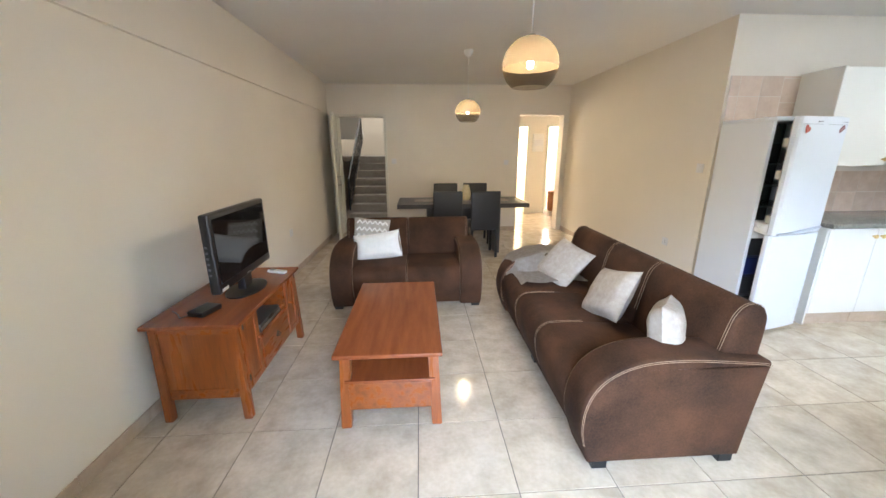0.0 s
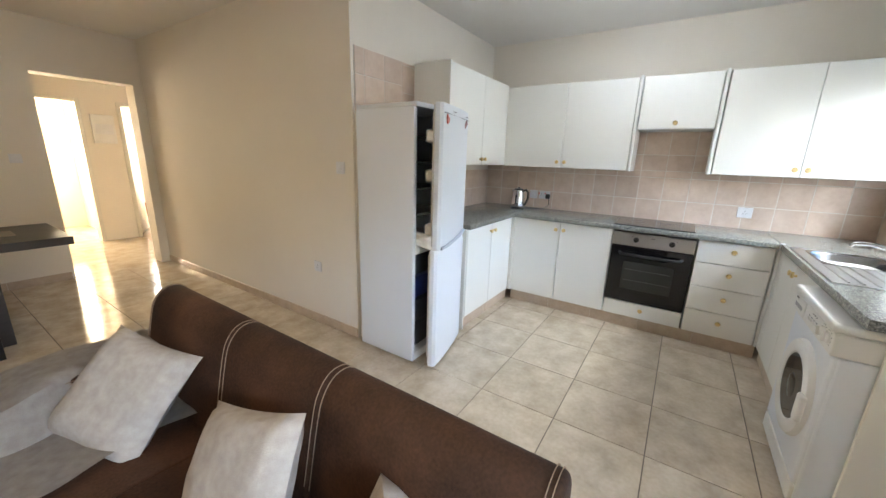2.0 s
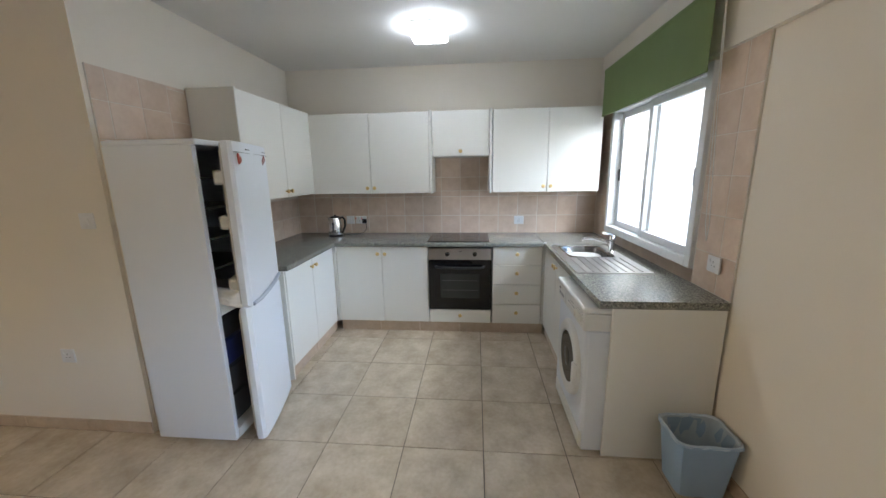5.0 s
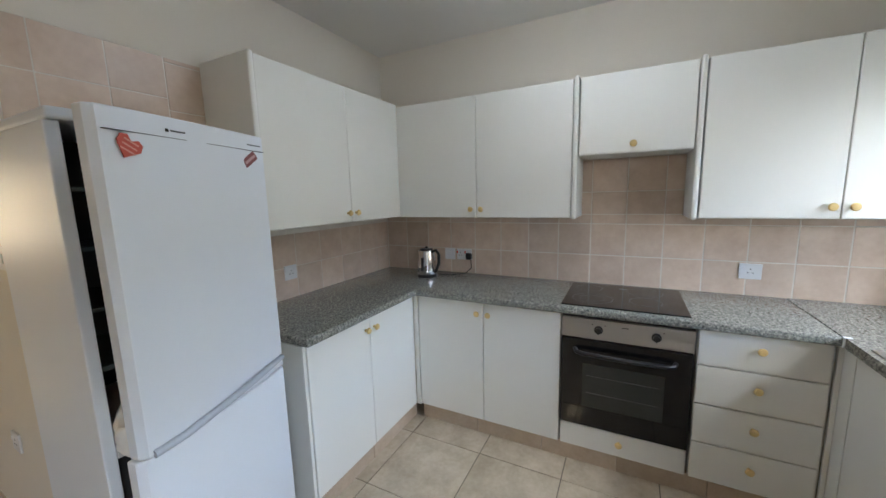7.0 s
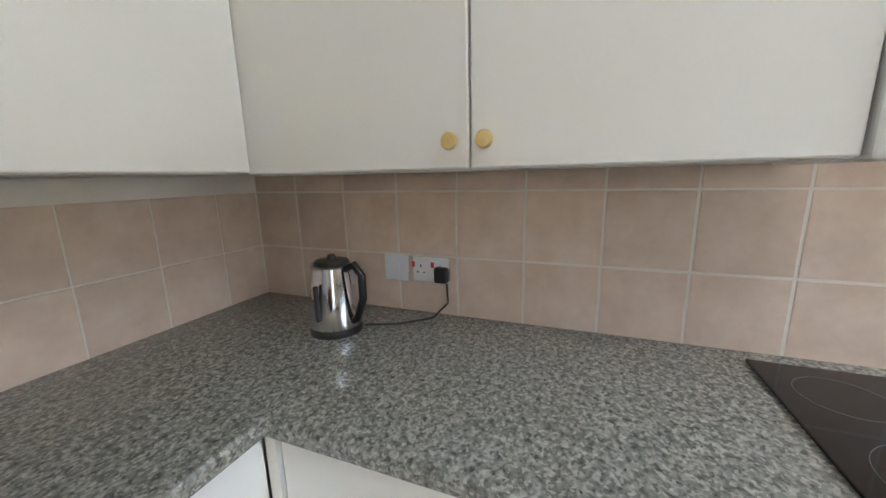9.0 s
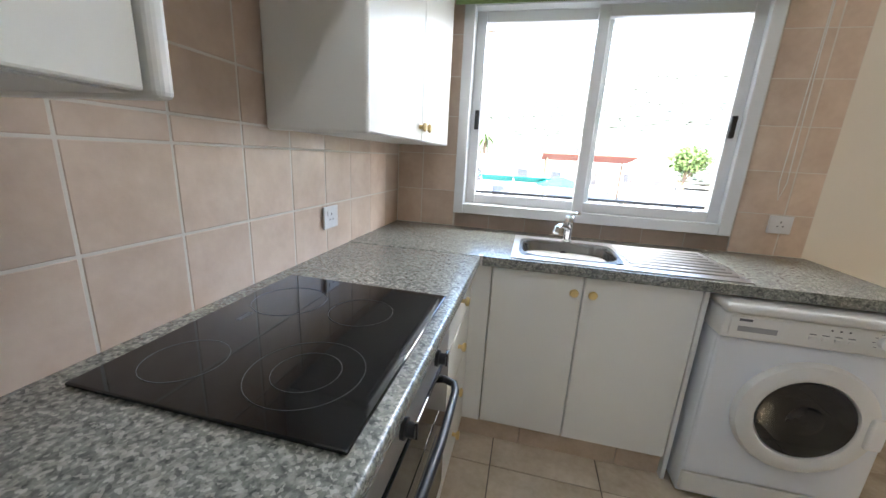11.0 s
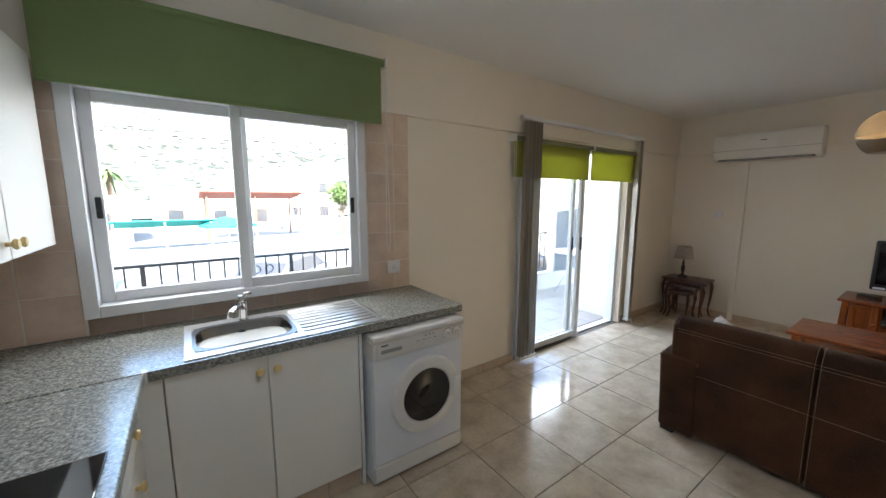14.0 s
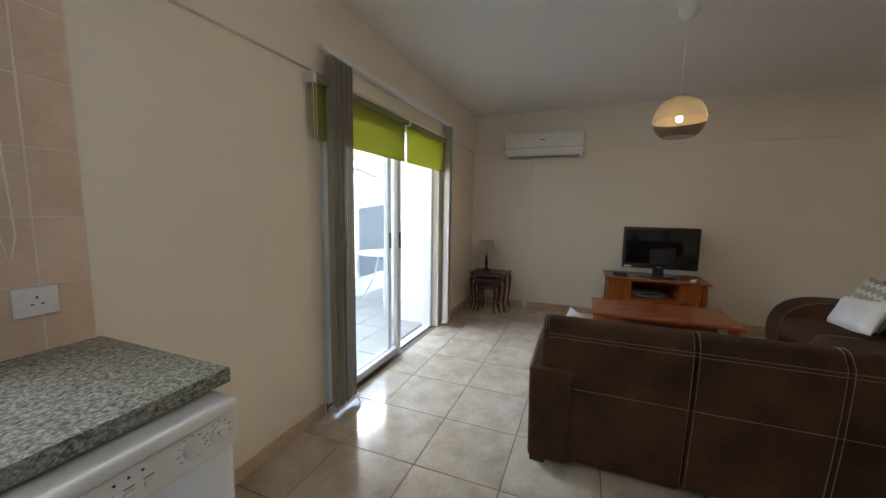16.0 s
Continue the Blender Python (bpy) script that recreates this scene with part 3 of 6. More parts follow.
knob(5.09, 2.385, 0.185, "x", f_)

worktop = thing("worktop", "grey speckled laminate worktop in a U shape", "worktop", (5.3, 2.6, 0.86))
def slab(name, pts):
    bm = bmesh.new()
    f = bm.faces.new([bm.verts.new((x, y, 0.86)) for x, y in pts])
    r = bmesh.ops.extrude_face_region(bm, geom=[f])
    bmesh.ops.translate(bm, verts=[v for v in r["geom"] if isinstance(v, bmesh.types.BMVert)], vec=(0, 0, 0.04))
    bmesh.ops.recalc_face_normals(bm, faces=bm.faces)
    bmesh.ops.bevel(bm, geom=[e for e in bm.edges], offset=0.009, segments=3, profile=0.5, affect="EDGES")
    return part(name, bm, GRANITE, worktop, smooth=True)
slab("slab", [(4.188, 3.575), (5.06, 3.575), (5.06, 1.621), (5.652, 1.621), (5.652, 4.19), (4.188, 4.19)])
# the sink run, in four pieces round the bowl's cut-out
for r in ((3.57, 4.485, 1.012, 1.62), (4.485, 4.915, 1.012, 1.19), (4.485, 4.915, 1.555, 1.62), (4.915, 5.652, 1.012, 1.62)):
    part("slab", box(r[0], r[1], r[2], r[3], 0.86, 0.90), GRANITE, worktop)
part("joint_strip", box(5.052, 5.068, 1.6, 1.624, 0.86, 0.9015), ALU, worktop, "aluminium joint strip")

plinth = thing("plinth", "tan ceramic tile plinth under the base units", "plinth", (5.1, 2.6, 0))
for k in range(5):
    part("plinth_tile", box(5.115, 5.135, 1.6 + 0.395 * k + 0.0015, 1.6 + 0.395 * (k + 1) - 0.0015, 0, 0.103, 0.002, seg=1), SKIRT, plinth)
for x0, x1 in ((4.205, 4.64), (4.643, 5.112)):
    part("plinth_tile", box(x0, x1, 3.63, 3.65, 0, 0.103, 0.002, seg=1), SKIRT, plinth)
for x0, x1 in ((4.225, 4.40), (4.403, 4.82), (4.823, 5.112)):
    part("plinth_tile", box(x0, x1, 1.555, 1.575, 0, 0.103, 0.002, seg=1), SKIRT, plinth)

hob = thing("hob", "black ceramic glass hob set in the worktop", "hob", (5.34, 2.4, 0.9))
part("glass_plate", box(5.095, 5.59, 2.11, 2.69, 0.900, 0.907, 0.003), BLACKGLASS, hob)
RING = material("grey zone print", (0.11, 0.11, 0.11), 0.4, bump=0.0)
for x, y, rs in ((5.248, 2.547, (0.102, 0.06)), (5.268, 2.29, (0.077,)), (5.472, 2.58, (0.07,)), (5.467, 2.287, (0.09,))):
    for r in rs:
        part("zone_ring", tube([(x + r * math.cos(a), y + r * math.sin(a), 0.907) for a in [k * math.tau / 48 for k in range(49)]], 0.0008, 4), RING, hob)
part("print_mark", box(5.5, 5.512, 2.38, 2.42, 0.907, 0.9074), RING, hob)

sink = thing("sink", "stainless steel inset sink with ribbed drainer", "sink", (4.5, 1.33, 0.9))
bm = bmesh.new()
for r in ((4.075, 4.495, 1.13, 1.598), (4.905, 4.94, 1.13, 1.598), (4.495, 4.905, 1.13, 1.205), (4.495, 4.905, 1.54, 1.598)):
    box(r[0], r[1], r[2], r[3], 0.897, 0.905, 0.0, bm)
part("rim", bm, STEEL, sink)
def ring_of(cx, cy, a, b, z, n=40, p=4):
    out = []
    for k in range(n):
        t = k * math.tau / n
        c, s = math.cos(t), math.sin(t)
        r = (abs(c / a) ** p + abs(s / b) ** p) ** (-1 / p)
        out.append((cx + r * c, cy + r * s, z))
    return out
bm = bmesh.new()
rings = [[bm.verts.new(p) for p in ring_of(4.70, 1.372, a, b, z, p=q)] for a, b, z, q in ((0.212, 0.173, 0.907, 8), (0.198, 0.158, 0.906, 4), (0.190, 0.150, 0.89, 4), (0.180, 0.141, 0.80, 4), (0.155, 0.118, 0.765, 4), (0.02, 0.02, 0.758, 2))]
for a, b in zip(rings, rings[1:]):
    for k in range(40):
        bm.faces.new((a[k], a[(k + 1) % 40], b[(k + 1) % 40], b[k]))
bm.faces.new(rings[-1])
part("bowl", bm, DARKSTEEL, sink, "", True)
part("drain", rod((4.68, 1.33, 0.757), (4.68, 1.33, 0.769), 0.042), BLACKPLASTIC, sink, "black drain plug")
part("overflow", rod((4.70, 1.21, 0.85), (4.70, 1.240, 0.85), 0.018), BLACKPLASTIC, sink, "black overflow hole")
for k in range(8):
    part("drainer_rib", tube([(4.10, 1.19 + k * 0.05, 0.905), (4.47, 1.19 + k * 0.05, 0.905)], 0.006, 8), STEEL, sink)
tap = thing("mixer_tap", "chrome single-lever kitchen mixer tap", "tap", (4.63, 1.155, 0.905))
part("tap_body", turned([(0.026, 0), (0.026, 0.008), (0.021, 0.012), (0.021, 0.075), (0.024, 0.08), (0.024, 0.12), (0.016, 0.132), (0.001, 0.134)], (4.63, 1.155, 0.905), 24), CHROME, tap, "", True)
part("spout", tube([(4.63, 1.16, 0.965), (4.65, 1.22, 0.99), (4.68, 1.29, 1.005), (4.70, 1.345, 1.0), (4.705, 1.36, 0.98)], 0.012, 12), CHROME, tap, "", True)
part("lever", tube([(4.63, 1.155, 1.035), (4.615, 1.19, 1.052), (4.60, 1.24, 1.06)], 0.008, 10), CHROME, tap, "", True)

tap.location += Vector((0.055, 0.022, 0))

# washing machine
wm = thing("washing_machine", "white front-loading washing machine under the worktop", "washing machine", (3.9, 1.33, 0))
part("body", box(3.60, 4.185, 1.05, 1.60, 0.012, 0.72, 0.01), WHITEMETAL, wm)
part("top", box(3.60, 4.185, 1.05, 1.635, 0.815, 0.848, 0.014, seg=4), WHITEPLASTIC, wm)
fp = part("fascia", box(3.60, 4.185, 1.05, 1.625, 0.722, 0.814, 0.006), WHITEPLASTIC, wm, "white control fascia")
part("front_skirt", box(3.605, 4.18, 1.55, 1.612, 0.03, 0.118, 0.006), WHITEPLASTIC, wm)
part("front_panel", box(3.605, 4.18, 1.55, 1.612, 0.122, 0.72, 0.012, seg=3), WHITEMETAL, wm)
part("detergent_drawer", box(3.985, 4.165, 1.62, 1.629, 0.732, 0.806, 0.003), WHITEPLASTIC, fp)
part("drawer_grip", box(4.02, 4.14, 1.6265, 1.6295, 0.752, 0.772, 0.001), material("grey recess", (0.35, 0.35, 0.36), 0.5), fp)
for x in (3.72, 3.655):
    k = part("dial", turned([(0.022, 0), (0.022, 0.008), (0.018, 0.012), (0.001, 0.013)], (x, 1.625, 0.775), 20, "y"), WHITEPLASTIC, fp, "white dial", True)
    part("grip", bowl_of(box(-0.004, 0.004, 0, 0.012, -0.018, 0.018, 0.002), pose(x, 1.637, 0.775, 0, 35, 0)), WHITEPLASTIC, k)
    for q in range(9):
        a = math.tau * (q / 11 - 0.1)
        part("print_mark", box(x - 0.004 + 0.031 * math.cos(a), x + 0.004 + 0.031 * math.cos(a), 1.625, 1.6256, 0.774 + 0.031 * math.sin(a), 0.776 + 0.031 * math.sin(a)), PRINT, fp)
for q in range(4):
    part("button", box(3.80 + q * 0.036, 3.82 + q * 0.036, 1.624, 1.63, 0.755, 0.767, 0.002), WHITEPLASTIC, fp)
    part("print_mark", box(3.80 + q * 0.036, 3.82 + q * 0.036, 1.625, 1.6256, 0.772, 0.775), PRINT, fp)
for q in range(3):
    part("indicator", rod((3.82 + q * 0.025, 1.624, 0.795), (3.82 + q * 0.025, 1.627, 0.795), 0.003, n=8), DARKGREY, fp)
part("maker_mark", box(4.10, 4.14, 1.629, 1.6296, 0.79, 0.799), PRINT, fp)
cx, cz = 3.862, 0.447
dr_ = part("door_ring", turned([(0.222, -0.01), (0.221, 0.008), (0.212, 0.022), (0.185, 0.030), (0.158, 0.024), (0.148, 0.008), (0.140, -0.05)], (cx, 1.612, cz), 48, "y"), WHITEPLASTIC, wm, "white round door frame", True)
part("seal", turned([(0.150, 0.0), (0.147, -0.03), (0.12, -0.07), (0.118, -0.02)], (cx, 1.62, cz), 40, "y"), RUBBER, dr_, "grey rubber seal", True)
part("door_glass", turned([(0.150, 0.010), (0.140, 0.004), (0.11, -0.008), (0.095, -0.003), (0.07, 0.008), (0.04, 0.013), (0.001, 0.014)], (cx, 1.622, cz), 40, "y"), material("dark porthole glass", (0.012, 0.013, 0.014), 0.04, second=(0.016, 0.016, 0.018), bump=0.0), dr_, "dark glass porthole", True)
part("door_grip", box(cx - 0.222, cx - 0.172, 1.628, 1.654, cz - 0.06, cz + 0.06, 0.01, seg=3), WHITEPLASTIC, dr_)
for x in (3.64, 4.145):
    for y in (1.12, 1.55):
        part("foot", rod((x, y, 0), (x, y, 0.014), 0.02), RUBBER, wm)

wm.location.y += 0.055

# fridge freezer, doors ajar
fr = thing("fridge_freezer", "white fridge freezer with both doors standing ajar", "fridge", (3.9, 3.9, 0))
FB, FF, FT = 4.15, 3.665, 1.752
part("side_panel", box(3.602, 3.632, FF, FB, 0.02, FT - 0.03, 0.004), WHITEMETAL, fr)
part("side_panel", box(4.104, 4.132, FF, FB, 0.02, FT - 0.03, 0.004), WHITEMETAL, fr)
part("back_panel", box(3.633, 4.103, FB - 0.04, FB, 0.02, FT - 0.03), WHITEMETAL, fr)
part("top_panel", box(3.602, 4.132, FF - 0.02, FB, FT - 0.03, FT, 0.008, seg=3), WHITEMETAL, fr)
part("divider", box(3.633, 4.103, FF, FB - 0.041, 0.80, 0.87), WHITEPLASTIC, fr)
part("base", box(3.633, 4.103, FF, FB - 0.041, 0.02, 0.08), WHITEPLASTIC, fr)
# near-black liner: shade behind the ajar doors put into the colour
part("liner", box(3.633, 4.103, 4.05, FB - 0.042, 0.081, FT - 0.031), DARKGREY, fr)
for x in (3.65, 4.09):
    for y in (3.72, 4.1):
        part("foot", rod((x, y, 0), (x, y, 0.022), 0.02), RUBBER, fr)
# shelves and most freezer drawers coloured dark to read as unlit compartments
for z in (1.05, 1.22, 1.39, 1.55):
    part("shelf", box(3.634, 4.102, 3.70, 4.045, z, z + 0.012, 0.002), material("shade-greyed shelf glass", (0.10, 0.12, 0.12), 0.2), fr)
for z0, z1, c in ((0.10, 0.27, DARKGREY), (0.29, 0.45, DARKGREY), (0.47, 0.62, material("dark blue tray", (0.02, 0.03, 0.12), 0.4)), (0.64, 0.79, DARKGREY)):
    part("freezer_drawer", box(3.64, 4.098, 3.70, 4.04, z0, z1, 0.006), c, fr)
part("folded_cloth", bowl_of(pillow(0.2, 0.1, 0.07), pose(3.66, 3.62, 0.90, 0, 0, 70)), WHITECLOTH, fr, "white cloth jamming the door", True)
for z0, z1, ang, up in ((0.865, FT - 0.012, 14.5, True), (0.035, 0.858, 13, False)):
    m = pose(4.132, 3.655, 0, 0, 0, ang)
    prof = [(-0.54, 0.0), (-0.543, -0.03), (-0.53, -0.048), (-0.45, -0.056), (-0.29, -0.06), (-0.13, -0.056), (-0.012, -0.048), (0.0, -0.03), (0.0, 0.0)]
    door = part("door", bowl_of(extrude(prof, lambda u, v, a: (u, v, a), z0, z1, 0.006), m), WHITEMETAL, fr, "white curved door", True)
    part("gasket", bowl_of(box(-0.53, -0.012, 0.0005, 0.012, z0 + 0.012, z1 - 0.012, 0.004), m), material("pale gasket", (0.55, 0.55, 0.54), 0.7), door)
    part("inner_panel", bowl_of(box(-0.505, -0.04, 0.012, 0.03, z0 + 0.04, z1 - 0.04, 0.01), m), WHITEPLASTIC, door)
    if up:
        for z in (0.93, 1.28, 1.52):
            part("door_rack", bowl_of(box(-0.46, -0.06, 0.03, 0.09, z, z + 0.075, 0.015, seg=3), m), WHITEPLASTIC, door)
        part("door_handle", bowl_of(tube([(-0.52, -0.052, 0.872), (-0.44, -0.066, 0.876), (-0.32, -0.075, 0.89), (-0.18, -0.072, 0.90), (-0.02, -0.052, 0.905)], 0.011, 10), m), material("grey silver plastic", (0.45, 0.49, 0.56), 0.35), door, "silver grey curved grip", True)
        part("maker_mark", bowl_of(box(-0.38, -0.372, -0.0595, -0.058, 1.70, 1.708), m), BLACKPLASTIC, door)
        part("maker_mark", bowl_of(box(-0.367, -0.325, -0.0605, -0.059, 1.702, 1.706), m), PRINT, door)
        part("trim_line", bowl_of(box(-0.525, -0.02, -0.0592, -0.05, 1.6845, 1.686), m), PRINT, door)
        part("type_mark", bowl_of(box(-0.09, -0.03, -0.0545, -0.052, 1.703, 1.706), m), PRINT, door)
for name, u, z, s, rot, lab in (("heart_magnet", -0.475, 1.65, 0.031, 28, "red heart-shaped fridge magnet"), ("small_magnet", -0.085, 1.655, 0.026, -35, "small dark red fridge magnet")):
    g = thing(name, lab, "magnet")
    m = pose(4.132, 3.655, 0, 0, 0, 14.5) @ pose(u, -0.0545 if u < -0.3 else -0.0525, z, 0, rot, 3 if u < -0.3 else -3)
    if u < -0.3:
        hp = [(0, -1), (0.95, 0), (0.9, 0.6), (0.45, 0.8), (0, 0.45), (-0.45, 0.8), (-0.9, 0.6), (-0.95, 0)]
        part("plate", bowl_of(extrude([(a * s, b * s) for a, b in hp], lambda x, z_, a: (x, a, z_), -0.004, 0.0), m), material("faded red enamel", (0.55, 0.09, 0.06), 0.4), g)
        for q in (-0.012, 0.0, 0.012):
            part("print_bar", bowl_of(box(-0.018, 0.018, -0.0048, -0.004, q - 0.002, q + 0.002), m), material("pink print", (0.7, 0.3, 0.25), 0.5), g)
    else:
        part("plate", bowl_of(box(-s * 1.2, s * 1.2, -0.004, 0, -s * 0.6, s * 0.6, 0.002), m), material("maroon enamel", (0.20, 0.05, 0.05), 0.4), g)
        part("print_bar", bowl_of(box(-s, s, -0.005, -0.004, -0.004, 0.005), m), material("pale print", (0.5, 0.3, 0.3), 0.4), g)
    g.location += Vector((-0.078, -0.04, 0))
    g.scale.z = 0.982
fr.location += Vector((-0.078, -0.04, 0))
fr.scale.z = 0.982

# upright floor cleaner in the gap between fridge and worktop
cleaner = thing("floor_cleaner", "black plastic floor cleaner handle beside the worktop", "floor cleaner", (4.12, 3.96, 0))
part("loop_grip", tube([(4.12, 3.96, 0.88), (4.10, 3.97, 0.96), (4.092, 3.975, 1.04), (4.10, 3.975, 1.062), (4.125, 3.965, 1.068), (4.145, 3.955, 1.056), (4.145, 3.95, 1.03), (4.135, 3.95, 0.95), (4.125, 3.955, 0.88)], 0.009, 8), BLACKPLASTIC, cleaner, "black loop handle", True)
part("stem", rod((4.121, 3.957, 0.05), (4.121, 3.957, 0.89), 0.013, n=10), BLACKPLASTIC, cleaner, "", True)
part("cord_hook", tube([(4.121, 3.957, 0.80), (4.145, 3.945, 0.83), (4.155, 3.94, 0.86)], 0.008, 8), BLACKPLASTIC, cleaner, "", True)
part("head", box(4.07, 4.17, 3.90, 4.02, 0, 0.055, 0.012), BLACKPLASTIC, cleaner)

# ---- window dressing ----
rb = thing("roller_blind", "green fabric roller blind half drawn over the window", "blind", (4.6, 1.08, 2.0))
part("tube", rod((3.80, 1.09, 2.375), (5.34, 1.09, 2.375), 0.024, n=20), GREEN, rb, "", True)
part("fabric", box(3.83, 5.335, 1.109, 1.1115, 2.01, 2.375), GREEN, rb)
part("bottom_bar", box(3.83, 5.335, 1.105, 1.115, 2.0, 2.018, 0.003), GREEN, rb)
part("bracket", box(3.785, 3.80, 1.032, 1.12, 2.345, 2.405, 0.003), WHITEPLASTIC, rb)
part("chain", tube([(3.79, 1.09, 2.37), (3.785, 1.075, 1.8), (3.78, 1.05, 1.25), (3.765, 1.045, 1.17), (3.75, 1.05, 1.25), (3.775, 1.07, 1.8), (3.785, 1.09, 2.37)], 0.0022, 6), WHITEPLASTIC, rb, "white bead chain")

for x0, x1, ch in ((1.43, 2.57, 2.56), (0.46, 1.415, 0.48)):
    b = thing("roller_blind", "lime green roller blind, a third drawn, over the balcony door", "blind", ((x0 + x1) / 2, 1.04, 1.7), "balcony door blinds")
    part("tube", rod((x0, 1.06, 2.045), (x1, 1.06, 2.045), 0.021, n=18), material("olive tube", (0.20, 0.20, 0.12), 0.6), b, "", True)
    part("fabric", box(x0 + 0.015, x1 - 0.015, 1.037, 1.0395, 1.735, 2.05), LIME, b)
    part("bottom_bar", box(x0 + 0.015, x1 - 0.015, 1.034, 1.042, 1.722, 1.737, 0.002), LIME, b)
    part("bracket", box(x1 - 0.005, x1 + 0.02, 1.002, 1.085, 2.02, 2.075, 0.004), WHITEPLASTIC, b)
    z = 1.72 if x1 > 2 else 0.35
    part("chain", tube([(ch, 1.075, 2.04), (ch, 1.075, z), (ch + 0.02, 1.075, z - 0.03), (ch + 0.025, 1.075, 2.04)], 0.0025, 6), WHITEPLASTIC, b, "white bead chain")

track = thing("blind_track", "white vertical blind head rail above the balcony door", "blind rail", (1.4, 1.1, 2.2))
part("rail", box(0.44, 2.52, 1.06, 1.10, 2.205, 2.235, 0.004), ALU, track)
for x in (0.6, 1.15, 1.7, 2.25):
    part("bracket", box(x - 0.012, x + 0.012, 1.031, 1.075, 2.2, 2.25, 0.002), ALU, track)
for x0, n, step, lab in ((2.275, 9, 0.024, "wide"), (0.50, 6, 0.012, "narrow")):
    st = thing("vertical_blind", "bundle of taupe fabric vertical blind slats drawn aside", "blind", (x0, 1.08, 0.05), "vertical blind bundles")
    for k in range(n):
        x = x0 + k * step
        # every other slat paler, painting the bundle's lit and shaded stripes
        part("slat", bowl_of(box(-0.0008, 0.0008, -0.044, 0.044, 0.07, 2.19), pose(x, 1.085, 0, 0, 0, -24 + 5 * math.sin(k * 2.1))), TAUPE_LIT if k % 2 else TAUPE, st)
    part("weight", box(x0 - 0.02, x0 + n * step, 1.05, 1.12, 0.045, 0.068, 0.004), material("clear plastic weights", (0.7, 0.7, 0.7), 0.3), st)
    part("tassel", tube([(x0, 1.10, 0.05), (x0 - 0.01, 1.13, 0.02), (x0 + 0.02, 1.15, 0.006)], 0.004, 6), WHITEPLASTIC, st)

# ---- skirting ----
skirting(WX, 7.22, WX, SY, wall_west)
skirting(WX, SY, 0.56, SY, wall_south)
skirting(2.47, SY, 3.57, SY, wall_south)
skirting(PX, KY, PX, NY, wall_partition)
skirting(2.66, NY, 0.32, NY, wall_north)

# ---- sockets and switches ----
def socket(p, axis, w, h, holes, label, parent=None, red=False):
    """axis: the side it faces."""
    s = thing("wall_socket" if holes else "light_switch", label, "socket" if holes else "switch", p, "electrical plates")
    x, y, z = p
    def plate(u0, u1, d0, d1, z0, z1, b=0.0):
        if axis == "+y":
            return box(x + u0, x + u1, y + d0, y + d1, z + z0, z + z1, b)
        if axis == "-y":
            return box(x + u0, x + u1, y - d1, y - d0, z + z0, z + z1, b)
        if axis == "+x":
            return box(x + d0, x + d1, y + u0, y + u1, z + z0, z + z1, b)
        return box(x - d1, x - d0, y + u0, y + u1, z + z0, z + z1, b)
    part("plate", plate(-w / 2, w / 2, 0, 0.009, -h / 2, h / 2, 0.003), SOCKET, s)
    for c in range(holes):
        u = (c - (holes - 1) / 2) * 0.065 if holes > 1 else 0
        for du, dz, ww, hh in ((0, 0.012, 0.004, 0.009), (-0.011, -0.008, 0.007, 0.004), (0.011, -0.008, 0.007, 0.004)):
            part("slot", plate(u + du - ww / 2, u + du + ww / 2, 0.0085, 0.0095, dz - hh / 2, dz + hh / 2), SLOT, s)
        part("rocker", plate(u + 0.02, u + 0.03, 0.008, 0.012, 0.008, 0.026, 0.001), RED if red else SOCKET, s)
    if not holes:
        part("rocker", plate(-0.012, 0.012, 0.008, 0.013, -0.018, 0.018, 0.002), SOCKET, s)


socket((3.715, 1.018, 1.055), "+y", 0.098, 0.086, 1, "white wall socket on the tiled window wall")
socket((5.645, 1.785, 1.035), "-x", 0.10, 0.086, 1, "white wall socket above the worktop")
socket((5.645, 3.485, 1.042), "-x", 0.12, 0.08, 2, "white double wall socket with red switches", red=True)
socket((5.645, 3.605, 1.042), "-x", 0.086, 0.086, 0, "white switch plate beside the kettle")
socket((4.635, 4.188, 1.055), "-y", 0.086, 0.086, 1, "white switched spur beside the fridge")
socket((PX, 4.33, 1.31), "-x", 0.086, 0.086, 0, "white light switch on the dining wall")
socket((PX, 4.65, 0.505), "-x", 0.086, 0.086, 1, "white wall socket low on the dining wall")
socket((WX, 5.3, 0.53), "+x", 0.086, 0.086, 1, "white wall socket low on the television wall")
socket((WX, 1.54, 1.335), "+x", 0.086, 0.086, 0, "white switch near the air conditioner", )
socket((0.42, NY, 1.30), "-y", 0.086, 0.086, 0, "white light switch beside the entrance")
socket((2.46, NY, 1.27), "-y", 0.086, 0.086, 0, "white light switch beside the corridor")

# ---- kettle, bin ----
ket = thing("kettle", "steel cordless kettle with black handle on the worktop", "kettle", (5.42, 3.66, 0.9))
part("base", turned([(0.075, 0), (0.075, 0.012), (0.068, 0.02), (0.001, 0.02)], (5.42, 3.66, 0.90), 28), BLACKPLASTIC, ket, "black base", True)
part("jug", turned([(0.072, 0.021), (0.073, 0.03), (0.064, 0.12), (0.056, 0.19), (0.05, 0.195), (0.001, 0.195)], (5.42, 3.66, 0.90), 32), CHROME, ket, "polished steel jug", True)
part("lid", turned([(0.05, 0.195), (0.045, 0.206), (0.012, 0.21), (0.01, 0.222), (0.001, 0.223)], (5.42, 3.66, 0.90), 24), BLACKPLASTIC, ket, "black lid", True)
